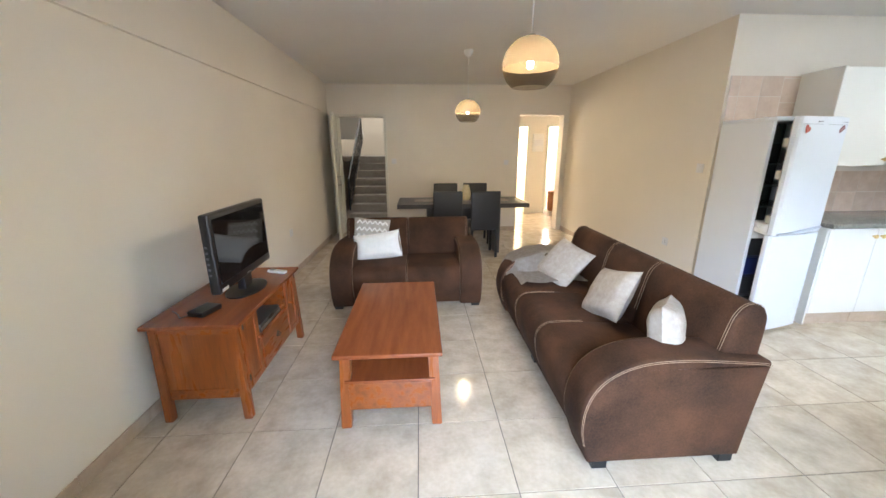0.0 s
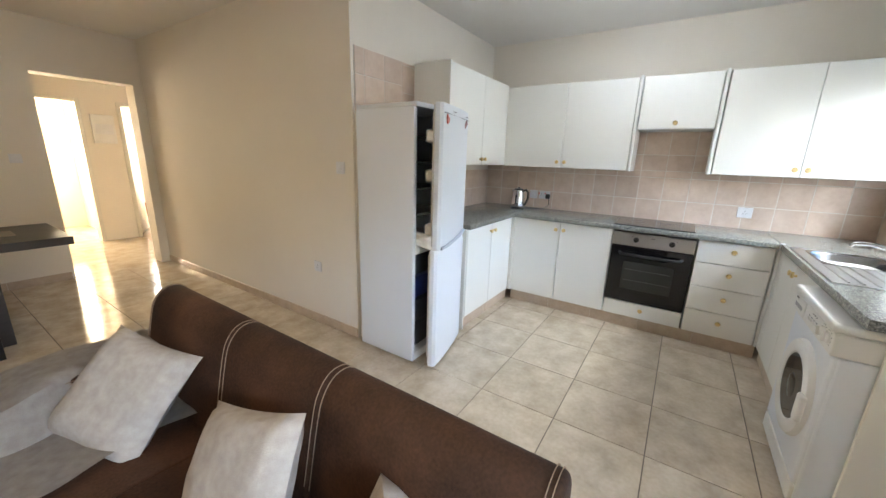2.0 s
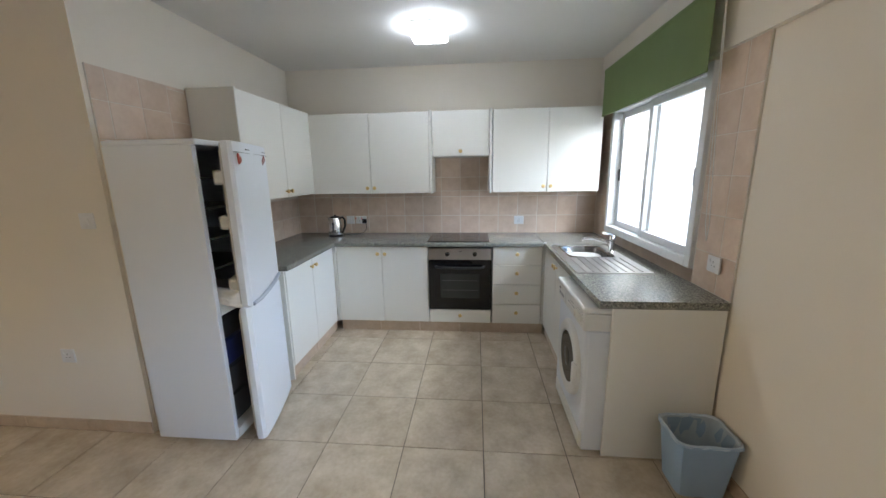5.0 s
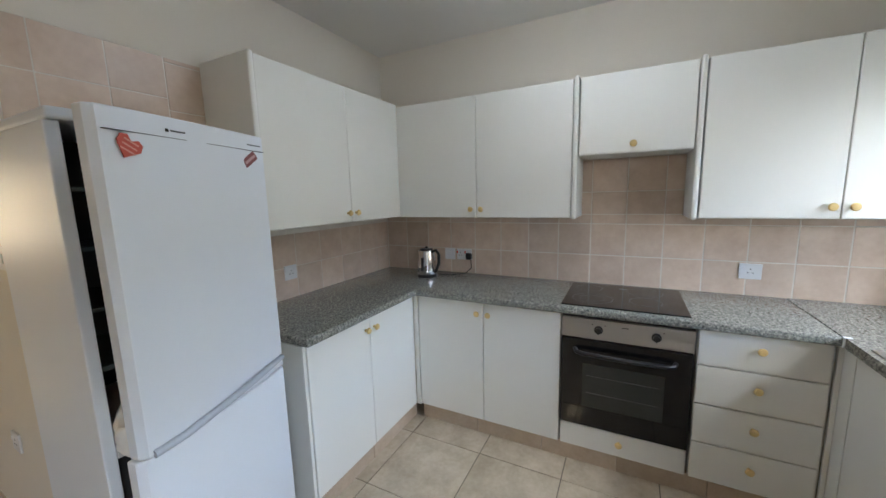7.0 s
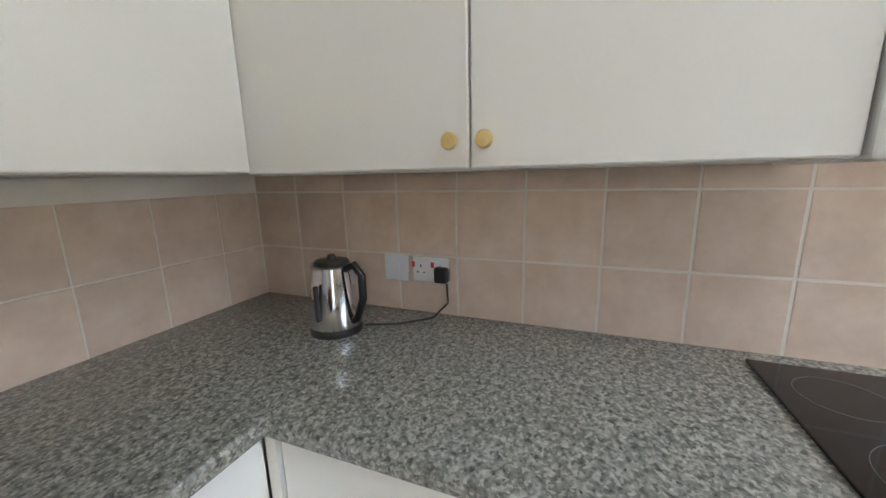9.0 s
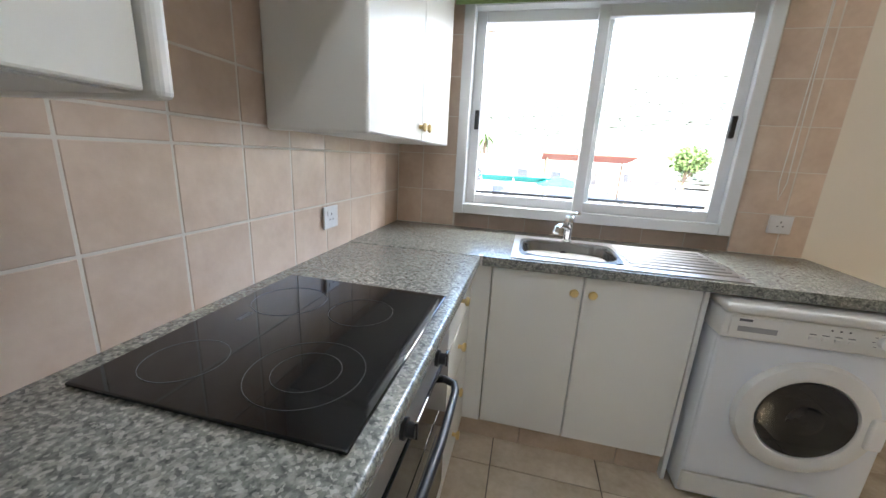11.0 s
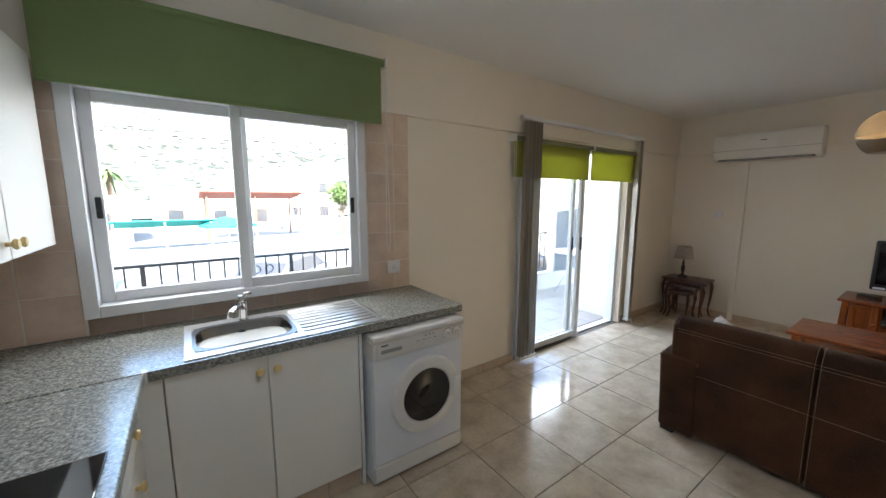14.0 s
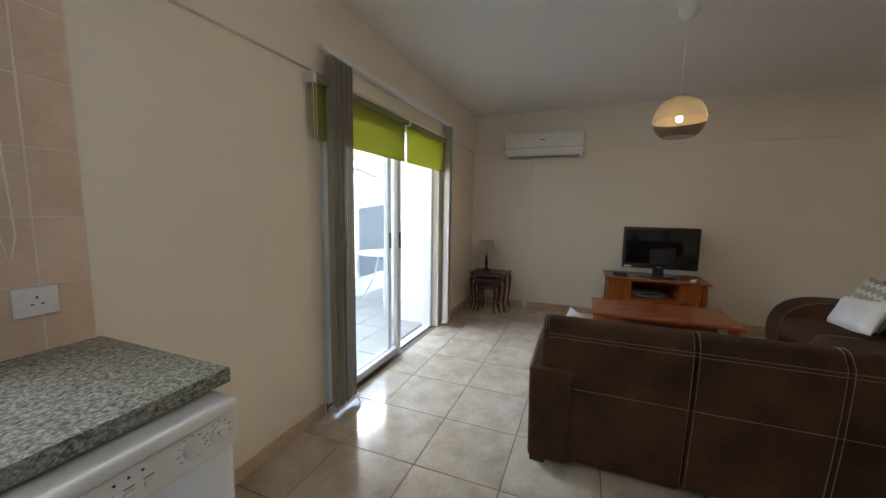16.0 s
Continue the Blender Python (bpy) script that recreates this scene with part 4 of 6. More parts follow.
part("handle", tube([(5.41, 3.61, 1.085), (5.405, 3.575, 1.10), (5.40, 3.55, 1.075), (5.40, 3.55, 1.01), (5.405, 3.575, 0.95), (5.41, 3.60, 0.935)], 0.011, 10), BLACKPLASTIC, ket, "black handle", True)
part("spout", rod((5.425, 3.70, 1.06), (5.43, 3.735, 1.085), 0.022, 0.012), CHROME, ket, "", True)
part("water_gauge", box(5.34, 5.352, 3.655, 3.665, 0.95, 1.05, 0.003), DARKGREY, ket)
cord = thing("power_cord", "black kettle cord with plug in the wall socket", "cable", (5.55, 3.5, 0.9))
part("cable", tube([(5.46, 3.59, 0.906), (5.50, 3.50, 0.905), (5.57, 3.42, 0.907), (5.62, 3.39, 0.94), (5.625, 3.395, 1.0), (5.615, 3.405, 1.03)], 0.0035, 8), BLACKPLASTIC, cord, "", True)
part("plug", box(5.60, 5.635, 3.385, 3.43, 1.005, 1.055, 0.008, seg=3), BLACKPLASTIC, cord)

for made in (ket, cord):
    made.location += Vector((0.02, 0.04, 0))

wb = thing("waste_bin", "pale blue plastic waste bin on the floor", "bin", (3.44, 1.14, 0))
def bin_ring(bm, a, b, z, off=0.0):
    return [bm.verts.new(p) for p in ring_of(3.435, 1.16, a, b, z, 36, 7)]
bm = bmesh.new()
rs = [bin_ring(bm, *r) for r in ((0.085, 0.105, 0.0), (0.09, 0.11, 0.004), (0.112, 0.138, 0.285), (0.122, 0.148, 0.287), (0.122, 0.148, 0.30), (0.112, 0.138, 0.302), (0.106, 0.132, 0.285), (0.082, 0.10, 0.012))]
for a, b in zip(rs, rs[1:]):
    for k in range(36):
        bm.faces.new((a[k], a[(k + 1) % 36], b[(k + 1) % 36], b[k]))
bm.faces.new(rs[0])
bm.faces.new(rs[-1])
part("tub", bm, BLUE, wb, "", True)
bm = bmesh.new()
rs = []
for a, b, z in ((0.124, 0.15, 0.295), (0.117, 0.143, 0.307), (0.108, 0.134, 0.30), (0.10, 0.125, 0.22), (0.088, 0.108, 0.12)):
    ring = [bm.verts.new((p[0] + 0.004 * noise.noise(Vector(p) * 40), p[1] + 0.004 * noise.noise(Vector(p) * 37), p[2] + 0.006 * noise.noise(Vector(p) * 30))) for p in ring_of(3.435, 1.16, a, b, z, 36, 6)]
    rs.append(ring)
for a, b in zip(rs, rs[1:]):
    for k in range(36):
        bm.faces.new((a[k], a[(k + 1) % 36], b[(k + 1) % 36], b[k]))
part("bin_liner", bm, material("pale blue film", (0.5, 0.6, 0.7), 0.35), wb, "thin pale bin liner", True)

# ---- lamps ----
cl = thing("ceiling_light", "square white ceiling light, switched on", "ceiling light", (4.68, 2.58, 2.5))
part("base", box(4.56, 4.80, 2.46, 2.70, 2.55, 2.58, 0.01), WHITEPLASTIC, cl)
part("diffuser", box(4.55, 4.81, 2.45, 2.71, 2.495, 2.549, 0.02, seg=3), LEDPANEL, cl, "glowing white diffuser")
for x, y, zc in ((1.475, 3.02, 1.92), (1.458, 5.45, 1.92)):
    pl = thing("pendant_lamp", "pendant lamp with a half-mirrored bronze glass globe", "pendant lamp", (x, y, CZ), "pendant lamps")
    part("ceiling_rose", turned([(0.055, 0), (0.053, -0.03), (0.035, -0.06), (0.012, -0.075), (0.001, -0.076)], (x, y, CZ), 24), WHITEPLASTIC, pl, "white ceiling rose", True)
    part("cord", rod((x, y, CZ - 0.07), (x, y, zc + 0.14), 0.0035, n=8), WHITEPLASTIC, pl)
    R = 0.148
    up = [(R * math.cos(a), R * 0.95 * math.sin(a)) for a in [radians(d) for d in (-5, 5, 15, 28, 40, 52, 63, 72, 80)]]
    lo = [(R * math.cos(a), R * 0.95 * math.sin(a)) for a in [radians(d) for d in (-5, -15, -25, -35, -45, -52)]]
    gb = bmesh.new()
    rings = [[gb.verts.new((x + r * math.cos(k * math.tau / 40), y + r * math.sin(k * math.tau / 40), zc + h)) for k in range(40)] for r, h in up]
    for a, b in zip(rings, rings[1:]):
        for k in range(40):
            gb.faces.new((a[k], a[(k + 1) % 40], b[(k + 1) % 40], b[k]))
    part("upper_globe", gb, SMOKED_MIRROR, pl, "bronze mirrored glass", True)
    gb = bmesh.new()
    rings = [[gb.verts.new((x + r * math.cos(k * math.tau / 40), y + r * math.sin(k * math.tau / 40), zc + h)) for k in range(40)] for r, h in lo]
    for a, b in zip(rings, rings[1:]):
        for k in range(40):
            gb.faces.new((a[k], a[(k + 1) % 40], b[(k + 1) % 40], b[k]))
    g2 = part("lower_globe", gb, SMOKE, pl, "smoked clear glass", True)
    g2.visible_shadow = False
    part("socket", rod((x, y, zc + 0.145), (x, y, zc + 0.05), 0.02), BLACKPLASTIC, pl)
    part("bulb", turned([(0.010, 0.05), (0.014, 0.02), (0.017, 0.0), (0.013, -0.013), (0.001, -0.018)], (x, y, zc), 16), BULB, pl, "glowing warm bulb", True)
    lamp("pendant_bulb", "POINT", pose(x, y, zc - 0.05), 0.55, (1.0, 0.75, 0.45), radius=0.03)

# ---- air conditioner ----
ac = thing("air_conditioner", "white wall-mounted air conditioner above its pipe trunking", "air conditioner", (-0.45, 1.85, 1.93))
prof = [(0, 2.0), (0.06, 1.975), (0.14, 1.99), (0.19, 2.035), (0.205, 2.11), (0.205, 2.25), (0.19, 2.285), (0, 2.295)]
body = part("casing", extrude(prof, lambda u, v, a: (WX + u, a, v), 1.475, 2.425, 0.008), WHITEPLASTIC, ac, "", True)
part("air_outlet", box(WX + 0.10, WX + 0.178, 1.525, 2.375, 1.984, 2.0, 0.002), DARKGREY, ac, "dark outlet slot")
part("flap", bowl_of(box(-0.03, 0.03, -0.41, 0.41, -0.003, 0.003), pose(WX + 0.155, 1.95, 2.007, 0, 38, 0)), WHITEPLASTIC, ac)
part("panel_seam", box(WX + 0.204, WX + 0.2062, 1.48, 2.42, 2.098, 2.101), PRINT, ac)
part("maker_mark", box(WX + 0.2045, WX + 0.2062, 1.92, 1.98, 2.19, 2.20), PRINT, ac)
tk = thing("pipe_trunking", "cream plastic pipe trunking down the wall", "trunking", (WX, 1.775, 0))
part("duct", box(WX, WX + 0.025, 1.75, 1.80, 0.0, 1.98, 0.004), PAINT, tk)

# ---- nest of tables with lamp ----
def cabriole(x, y, h, dx, dy, w):
    pts = [(x, y, h), (x + 0.02 * dx, y + 0.02 * dy, h - 0.08), (x + 0.012 * dx, y + 0.012 * dy, h * 0.5), (x - 0.004 * dx, y - 0.004 * dy, 0.10), (x + 0.015 * dx, y + 0.015 * dy, 0.02), (x + 0.03 * dx, y + 0.03 * dy, 0.0)]
    bm = bmesh.new()
    rings = []
    for i, p in enumerate(pts):
        r = (w, w * 1.05, w * 0.75, w * 0.55, w * 0.7, w * 0.6)[i]
        rings.append([bm.verts.new((p[0] + r * math.cos(k * math.tau / 8), p[1] + r * math.sin(k * math.tau / 8), p[2])) for k in range(8)])
    for a, b in zip(rings, rings[1:]):
        for k in range(8):
            bm.faces.new((a[k], a[(k + 1) % 8], b[(k + 1) % 8], b[k]))
    bm.faces.new(rings[0])
    bm.faces.new(rings[-1])
    return bm
for x0, x1, y0, y1, h, lab in ((-0.62, -0.26, 1.11, 1.60, 0.50, "large dark mahogany nest table with curved legs"), (-0.52, -0.21, 1.17, 1.55, 0.43, "middle dark mahogany nest table tucked under the large one"), (-0.44, -0.17, 1.23, 1.49, 0.36, "small dark mahogany nest table tucked under the others")):
    t = thing("nest_table", lab, "side table", ((x0 + x1) / 2, (y0 + y1) / 2, 0), "nest of tables")
    part("tabletop", box(x0, x1, y0, y1, h - 0.02, h, 0.007, seg=3), MAHOGANY, t)
    part("apron", box(x0 + 0.03, x1 - 0.03, y0 + 0.03, y1 - 0.03, h - 0.055, h - 0.021, 0.003), MAHOGANY, t)
    for x, dx in ((x0 + 0.035, -1), (x1 - 0.035, 1)):
        for y, dy in ((y0 + 0.035, -1), (y1 - 0.035, 1)):
            part("leg", cabriole(x, y, h - 0.02, dx * 0.8, dy * 0.8, 0.018), MAHOGANY, t, "", True)
tl = thing("table_lamp", "table lamp with dark turned base and cream shade", "table lamp", (-0.46, 1.28, 0.50))
c = (-0.46, 1.28, 0.50)
part("lamp_base", turned([(0.06, 0), (0.06, 0.012), (0.03, 0.03), (0.014, 0.05), (0.022, 0.10), (0.026, 0.13), (0.012, 0.17), (0.018, 0.19), (0.009, 0.21), (0.007, 0.30), (0.001, 0.30)], c, 20), BLACKPLASTIC, tl, "dark turned stem", True)
bm = bmesh.new()
rings = [[bm.verts.new((c[0] + r * math.cos(k * math.tau / 32), c[1] + r * math.sin(k * math.tau / 32), c[2] + h)) for k in range(32)] for r, h in ((0.112, 0.25), (0.116, 0.252), (0.082, 0.41), (0.079, 0.41))]
for a, b in zip(rings, rings[1:]):
    for k in range(32):
        bm.faces.new((a[k], a[(k + 1) % 32], b[(k + 1) % 32], b[k]))
part("shade", bm, LINEN, tl, "cream fabric shade", True)

# ---- sofas ----
ARM = [(0.05, 0.04), (0.0, 0.20), (-0.005, 0.32), (0.02, 0.42), (0.07, 0.495), (0.15, 0.55), (0.26, 0.582), (0.42, 0.59), (0.60, 0.58), (0.80, 0.56), (0.83, 0.545), (0.80, 0.30), (0.775, 0.04)]
SEAT = [(0.06, 0.06), (0.015, 0.20), (0.0, 0.30), (0.01, 0.37), (0.05, 0.415), (0.12, 0.43), (0.35, 0.425), (0.62, 0.40), (0.66, 0.10), (0.64, 0.06)]
BACK = [(0.58, 0.30), (0.615, 0.50), (0.655, 0.68), (0.68, 0.74), (0.72, 0.772), (0.77, 0.772), (0.80, 0.745), (0.815, 0.68), (0.80, 0.40), (0.765, 0.06), (0.66, 0.06)]


def seam(profile, place, a, parent, r=0.0022, closed=False, both=0.006, off=0.002):
    """A pale double stitch that runs over the outline at a."""
    for da in (-both, both):
        pts = [place(u, v, a + da) for u, v in profile]
        part("stitching", tube(pts, r, 4), THREAD, parent, "pale stitching")


def smooth_line(pts, n=5):
    out = []
    for i in range(len(pts) - 1):
        p0, p1, p2, p3 = pts[max(i - 1, 0)], pts[i], pts[i + 1], pts[min(i + 2, len(pts) - 1)]
        for k in range(n):
            t = k / n
            out.append(tuple(0.5 * (2 * b + (c - a) * t + (2 * a - 5 * b + 4 * c - d) * t * t + (3 * b - a - 3 * c + d) * t ** 3) for a, b, c, d in zip(p0, p1, p2, p3)))
    return out + [pts[-1]]


def sofa(name, label, place, length, seats, origin):
    """place(u, v, a): u back from the front edge, v up, a along."""
    s = thing(name, label, "sofa", origin)
    aw = 0.21
    arm, seat, back = smooth_line(ARM[:11], 4) + ARM[11:], smooth_line(SEAT[:8], 4) + SEAT[8:], smooth_line(BACK[:9], 4) + BACK[9:]
    for a0, a1 in ((0, aw), (length - aw, length)):
        am = part("arm", extrude(arm, place, a0, a1, 0.022, 4), SUEDE, s, "", True)
        for a, sg in ((a0 + 0.004, -1), (a1 - 0.004, 1)):
            for inset in (0.012, 0.022):
                pts = [place(0.4 + (u - 0.4) * (1 - inset * 1.6), v - inset * 0.75, a + sg * (0.0045)) for u, v in arm[3:-2]]
                part("stitching", tube(pts, 0.0013, 4), THREAD, am, "pale stitching")
    inner = length - 2 * aw
    for k in range(seats):
        a0, a1 = aw + inner * k / seats, aw + inner * (k + 1) / seats
        part("seat", extrude(seat, place, a0 + 0.001, a1 - 0.001, 0.01, 3), SUEDE, s, "", True)
        if k:
            seam([(u, v + 0.001) for u, v in seat[2:24]], place, a0, s, 0.0014, both=0.008)
    b0, b1 = 0.055, length - 0.055
    for k in range(seats):
        e0 = b0 if k == 0 else aw + inner * k / seats
        e1 = b1 if k == seats - 1 else aw + inner * (k + 1) / seats
        part("backrest", extrude(back, place, e0 + 0.001, e1 - 0.001, 0.018, 4), SUEDE, s, "", True)
        if k:
            seam([(u + (0.004 if i > 20 else -0.001), v + 0.001) for i, (u, v) in enumerate(back[4:-1])], place, e0, s, 0.0013, both=0.011)
    for a, sg in ((b0 + 0.012, 1), (b1 - 0.012, -1)):
        seam([(u - (0.001 if i < 14 else -0.002), v + 0.002) for i, (u, v) in enumerate(back[3:27])], place, a + sg * 0.012, s, 0.0013)
    for v in (0.70, 0.715, 0.47):
        u = 0.813 if v > 0.6 else 0.808
        part("stitching", tube([place(u + 0.002, v, b0 + 0.03), place(u + 0.002, v, b1 - 0.03)], 0.0011, 4), THREAD, s, "pale stitching")
    for a in (0.05, length / 2, length - 0.05):
        for u in (0.11, 0.72):
            p0, p1 = place(u - 0.035, 0, a - 0.04), place(u + 0.035, 0.065, a + 0.04)
            part("foot", box(min(p0[0], p1[0]), max(p0[0], p1[0]), min(p0[1], p1[1]), max(p0[1], p1[1]), 0, 0.065, 0.004), BLACKPLASTIC, s, "black block foot")
    return s


sofa("three_seat_sofa", "brown suede three-seat sofa with pale stitching", lambda u, v, a: (1.595 + u * 1.043, 2.28 + a, v * (1 + 0.04 * max(0, v - 0.56) / 0.2)), 1.90, 3, (1.95, 3.2, 0))
sofa("two_seat_sofa", "brown suede two-seat sofa with pale stitching", lambda u, v, a: (0.02 + a, 4.14 + u, v), 1.43, 2, (0.73, 4.5, 0))


def cushion(label, w, h, t, m, mat, fringe=False, zig=False):
    c = thing("cushion", label, "cushion", group="sofa cushions")
    c.matrix_basis = m
    part("cover", pillow(w, h, t), mat, c, "", True)
    if fringe:
        for sx in (-1, 1):
            for k in range(15):
                z = h * (k / 14 - 0.5) * 0.97
                part("pompom", turned([(0.001, -0.008), (0.008, 0), (0.001, 0.008)], (sx * (w / 2 - 0.001), 0, z), 6), WHITECLOTH, c)
        for k in range(24):
            x = w * (k / 23 - 0.5) * 0.95
            part("pompom", turned([(0.001, -0.008), (0.008, 0), (0.001, 0.008)], (x, 0, -h / 2 + 0.004), 6), WHITECLOTH, c)
    if zig:
        for r in range(4):
            z0 = -h * 0.30 + r * h * 0.2
            pts = []
            for k in range(25):
                u = -0.84 + 1.68 * k / 24
                x, z = u * w / 2 * 0.98, z0 + (0.035 if k % 4 == 2 else 0.0175 if k % 2 else 0)
                v = 2 * z / h
                f = max(0.0, (1 - u ** 4) * (1 - v ** 4)) ** 0.6
                pts.append((x, -t / 2 * f - 0.001, z))
            part("zigzag_stripe", tube(pts, 0.009, 5), WHITECLOTH, c, "white zigzag stripe")
    return c


cushion("cream linen cushion lying against the sofa back", 0.40, 0.40, 0.14, pose(2.075, 3.79, 0.555, -42, 10, -72), LINEN)
cushion("cream linen cushion leaning on the sofa back", 0.38, 0.36, 0.14, pose(2.115, 3.09, 0.57, -34, -14, -82), LINEN)
cushion("cream linen cushion standing beside the sofa arm", 0.36, 0.34, 0.16, pose(2.125, 2.54, 0.575, -8, 8, 48), LINEN)
cushion("grey and white zigzag cushion on the small sofa", 0.38, 0.38, 0.13, pose(0.355, 4.68, 0.62, -22, 8, 8), GREYCLOTH, zig=True)
cushion("white cushion with pompom edging on the small sofa", 0.46, 0.28, 0.13, pose(0.435, 4.54, 0.545, -26, -7, 4), WHITECLOTH, fringe=True)

# throw over the far arm
th = thing("throw", "cream cotton throw draped over the sofa's arm", "blanket", (1.9, 3.95, 0.5))
bm = bmesh.new()
top = smooth_line(ARM[1:10], 5)
rows = []
for i, (u, v) in enumerate(top):
    row = []
    for k in range(18):
        q = k / 17
        if q < 0.40:
            a, dz = 4.215 + 0.0 - 0.23 * (q / 0.40), 0.012
        else:
            a, dz = 3.985 - 0.36 * (q - 0.40) / 0.60 - 0.03 * math.sin(i * 0.35), 0.0
        z = v + 0.024
        if q >= 0.40:
            drop = min(1, (q - 0.40) / 0.12)
            seat_z = 0.462 - 0.03 * max(0, u - 0.3) if u > 0.1 else 0.462 - 0.9 * (0.1 - u)
            z = (1 - drop) * z + drop * min(z, seat_z)
        z += 0.008 * noise.noise(Vector((u * 9, a * 9, 3)))
        row.append(bm.verts.new((1.63 + u - 0.008, a - 0.01, z)))
    rows.append(row)
for a, b in zip(rows, rows[1:]):
    for k in range(17):
        bm.faces.new((a[k], a[k + 1], b[k + 1], b[k]))
bmesh.ops.solidify(bm, geom=bm.faces[:], thickness=-0.008)
part("cloth", bm, LINEN, th, "", True)

# ---- coffee table, television stand ----
ct = thing("coffee_table", "orange-brown pine coffee table with drawers", "coffee table", (0.8, 3.12, 0))
part("tabletop", box(0.49, 1.06, 2.63, 3.635, 0.447, 0.471, 0.006, seg=3), REDWOOD, ct)
for x0, x1, sx in ((0.52, 0.575, -1), (0.985, 1.04, 1)):
    for y0, y1, sy in ((2.66, 2.715, -1), (3.55, 3.605, 1)):
        bm = box(x0, x1, y0, y1, 0, 0.446)
        for v in bm.verts:
            if v.co.z < 0.1:
                v.co.x += 0.018 * sx
                v.co.y += 0.0
        bmesh.ops.bevel(bm, geom=bm.edges[:], offset=0.004, segments=2, affect="EDGES")
        part("leg", bm, WOODV, ct)
part("box_body", box(0.56, 1.0, 2.65, 3.59, 0.13, 0.29, 0.003), WOOD, ct)
part("shelf_board", box(0.54, 1.02, 2.65, 3.59, 0.292, 0.306, 0.002), REDWOOD, ct)
part("top_rail", box(0.56, 1.0, 2.66, 2.68, 0.43, 0.446), WOOD, ct)
for y0, y1 in ((2.72, 3.10), (3.12, 3.5)):
    d = part("drawer_front", box(1.001, 1.016, y0, y1, 0.145, 0.28, 0.003), WOOD, ct)
    part("knob", turned([(0.008, 0), (0.007, 0.012), (0.014, 0.022), (0.001, 0.03)], (1.016, (y0 + y1) / 2, 0.21), 14, "x"), IRON, d, "dark metal knob", True)

ct.location.x -= 0.085
ct.scale.y = 1.06

tv = thing("tv_stand", "orange-brown pine television stand with shelf and drawer", "tv stand", (-0.13, 3.1, 0))
X0, X1, Y0, Y1, H = -0.61, -0.10, 2.735, 3.73, 0.60
part("tabletop", box(X0, X1, Y0, Y1, H - 0.024, H, 0.006, seg=3), REDWOOD, tv)
for x0, x1, sx in ((X0 + 0.02, X0 + 0.065, 0), (X1 - 0.075, X1 - 0.03, 1)):
    for y0, y1, sy in ((Y0 + 0.03, Y0 + 0.075, -1), (Y1 - 0.075, Y1 - 0.03, 1)):
        bm = box(x0, x1, y0, y1, 0, H - 0.025)
        for v in bm.verts:
            if v.co.z < 0.1:
                v.co.x += 0.02 * sx
                v.co.y += 0.02 * sy
        bmesh.ops.bevel(bm, geom=bm.edges[:], offset=0.004, segments=2, affect="EDGES")
        part("leg", bm, WOODV, tv)
for y in (Y0 + 0.04, Y1 - 0.055):
    part("side_panel", box(X0 + 0.065, X1 - 0.075, y, y + 0.014, 0.13, H - 0.03), WOODV, tv)
    for z0, z1 in ((0.13, 0.19), (H - 0.07, H - 0.026)):
        part("side_rail", box(X0 + 0.065, X1 - 0.075, y - 0.004 if y < 3 else y + 0.001, y + 0.013 if y < 3 else y + 0.018, z0, z1, 0.002), WOOD, tv)
part("back_panel", box(X0 + 0.022, X0 + 0.032, Y0 + 0.07, Y1 - 0.07, 0.13, H - 0.026), WOOD, tv)
part("bottom_board", box(X0 + 0.03, X1 - 0.04, Y0 + 0.056, Y1 - 0.056, 0.13, 0.15), WOOD, tv)
part("shelf_board", box(X0 + 0.033, X1 - 0.04, Y0 + 0.275, Y1 - 0.275, 0.385, 0.402), WOOD, tv)
for y in (Y0 + 0.265, Y1 - 0.28):
    part("divider", box(X0 + 0.033, X1 - 0.036, y, y + 0.015, 0.151, H - 0.026), WOOD, tv)
for y0, y1, k in ((Y0 + 0.078, Y0 + 0.262, Y0 + 0.24), (Y1 - 0.262, Y1 - 0.078, Y1 - 0.24)):
    bm = frame_of(y0, y1, X1 - 0.036, X1 - 0.018, 0.155, H - 0.032, 0.042)
    bmesh.ops.transform(bm, matrix=Matrix(((0, 1, 0, 0), (1, 0, 0, 0), (0, 0, 1, 0), (0, 0, 0, 1))), verts=bm.verts)
    d = part("door", bm, WOODV, tv)
    part("door_panel", box(X1 - 0.034, X1 - 0.026, y0 + 0.04, y1 - 0.04, 0.19, H - 0.07), WOODV, d)
    part("knob", turned([(0.008, 0), (0.007, 0.012), (0.015, 0.022), (0.001, 0.03)], (X1 - 0.018, k, 0.40), 14, "x"), WOOD, d, "turned wooden knob", True)
    for z in (0.21, 0.53):
        part("hinge", box(X1 - 0.02, X1 - 0.014, y0 - 0.003 if y0 < 3 else y1 - 0.004, y0 + 0.004 if y0 < 3 else y1 + 0.003, z, z + 0.04), IRON, d)
d = part("drawer_front", box(X1 - 0.036, X1 - 0.018, Y0 + 0.283, Y1 - 0.283, 0.158, 0.38, 0.003), WOOD, tv)
for y in (3.24,):
    part("pull", tube([(X1 - 0.018, y - 0.025, 0.28), (X1 - 0.004, y - 0.02, 0.272), (X1 - 0.002, y, 0.265), (X1 - 0.004, y + 0.02, 0.272), (X1 - 0.018, y + 0.025, 0.28)], 0.004, 8), IRON, d, "dark iron pull")
    part("pull_plate", box(X1 - 0.018, X1 - 0.014, y - 0.016, y + 0.016, 0.265, 0.30, 0.003), IRON, d)
vcr = thing("video_player", "slim grey video player on the stand's shelf", "video player", (-0.19, 3.1, 0.402))
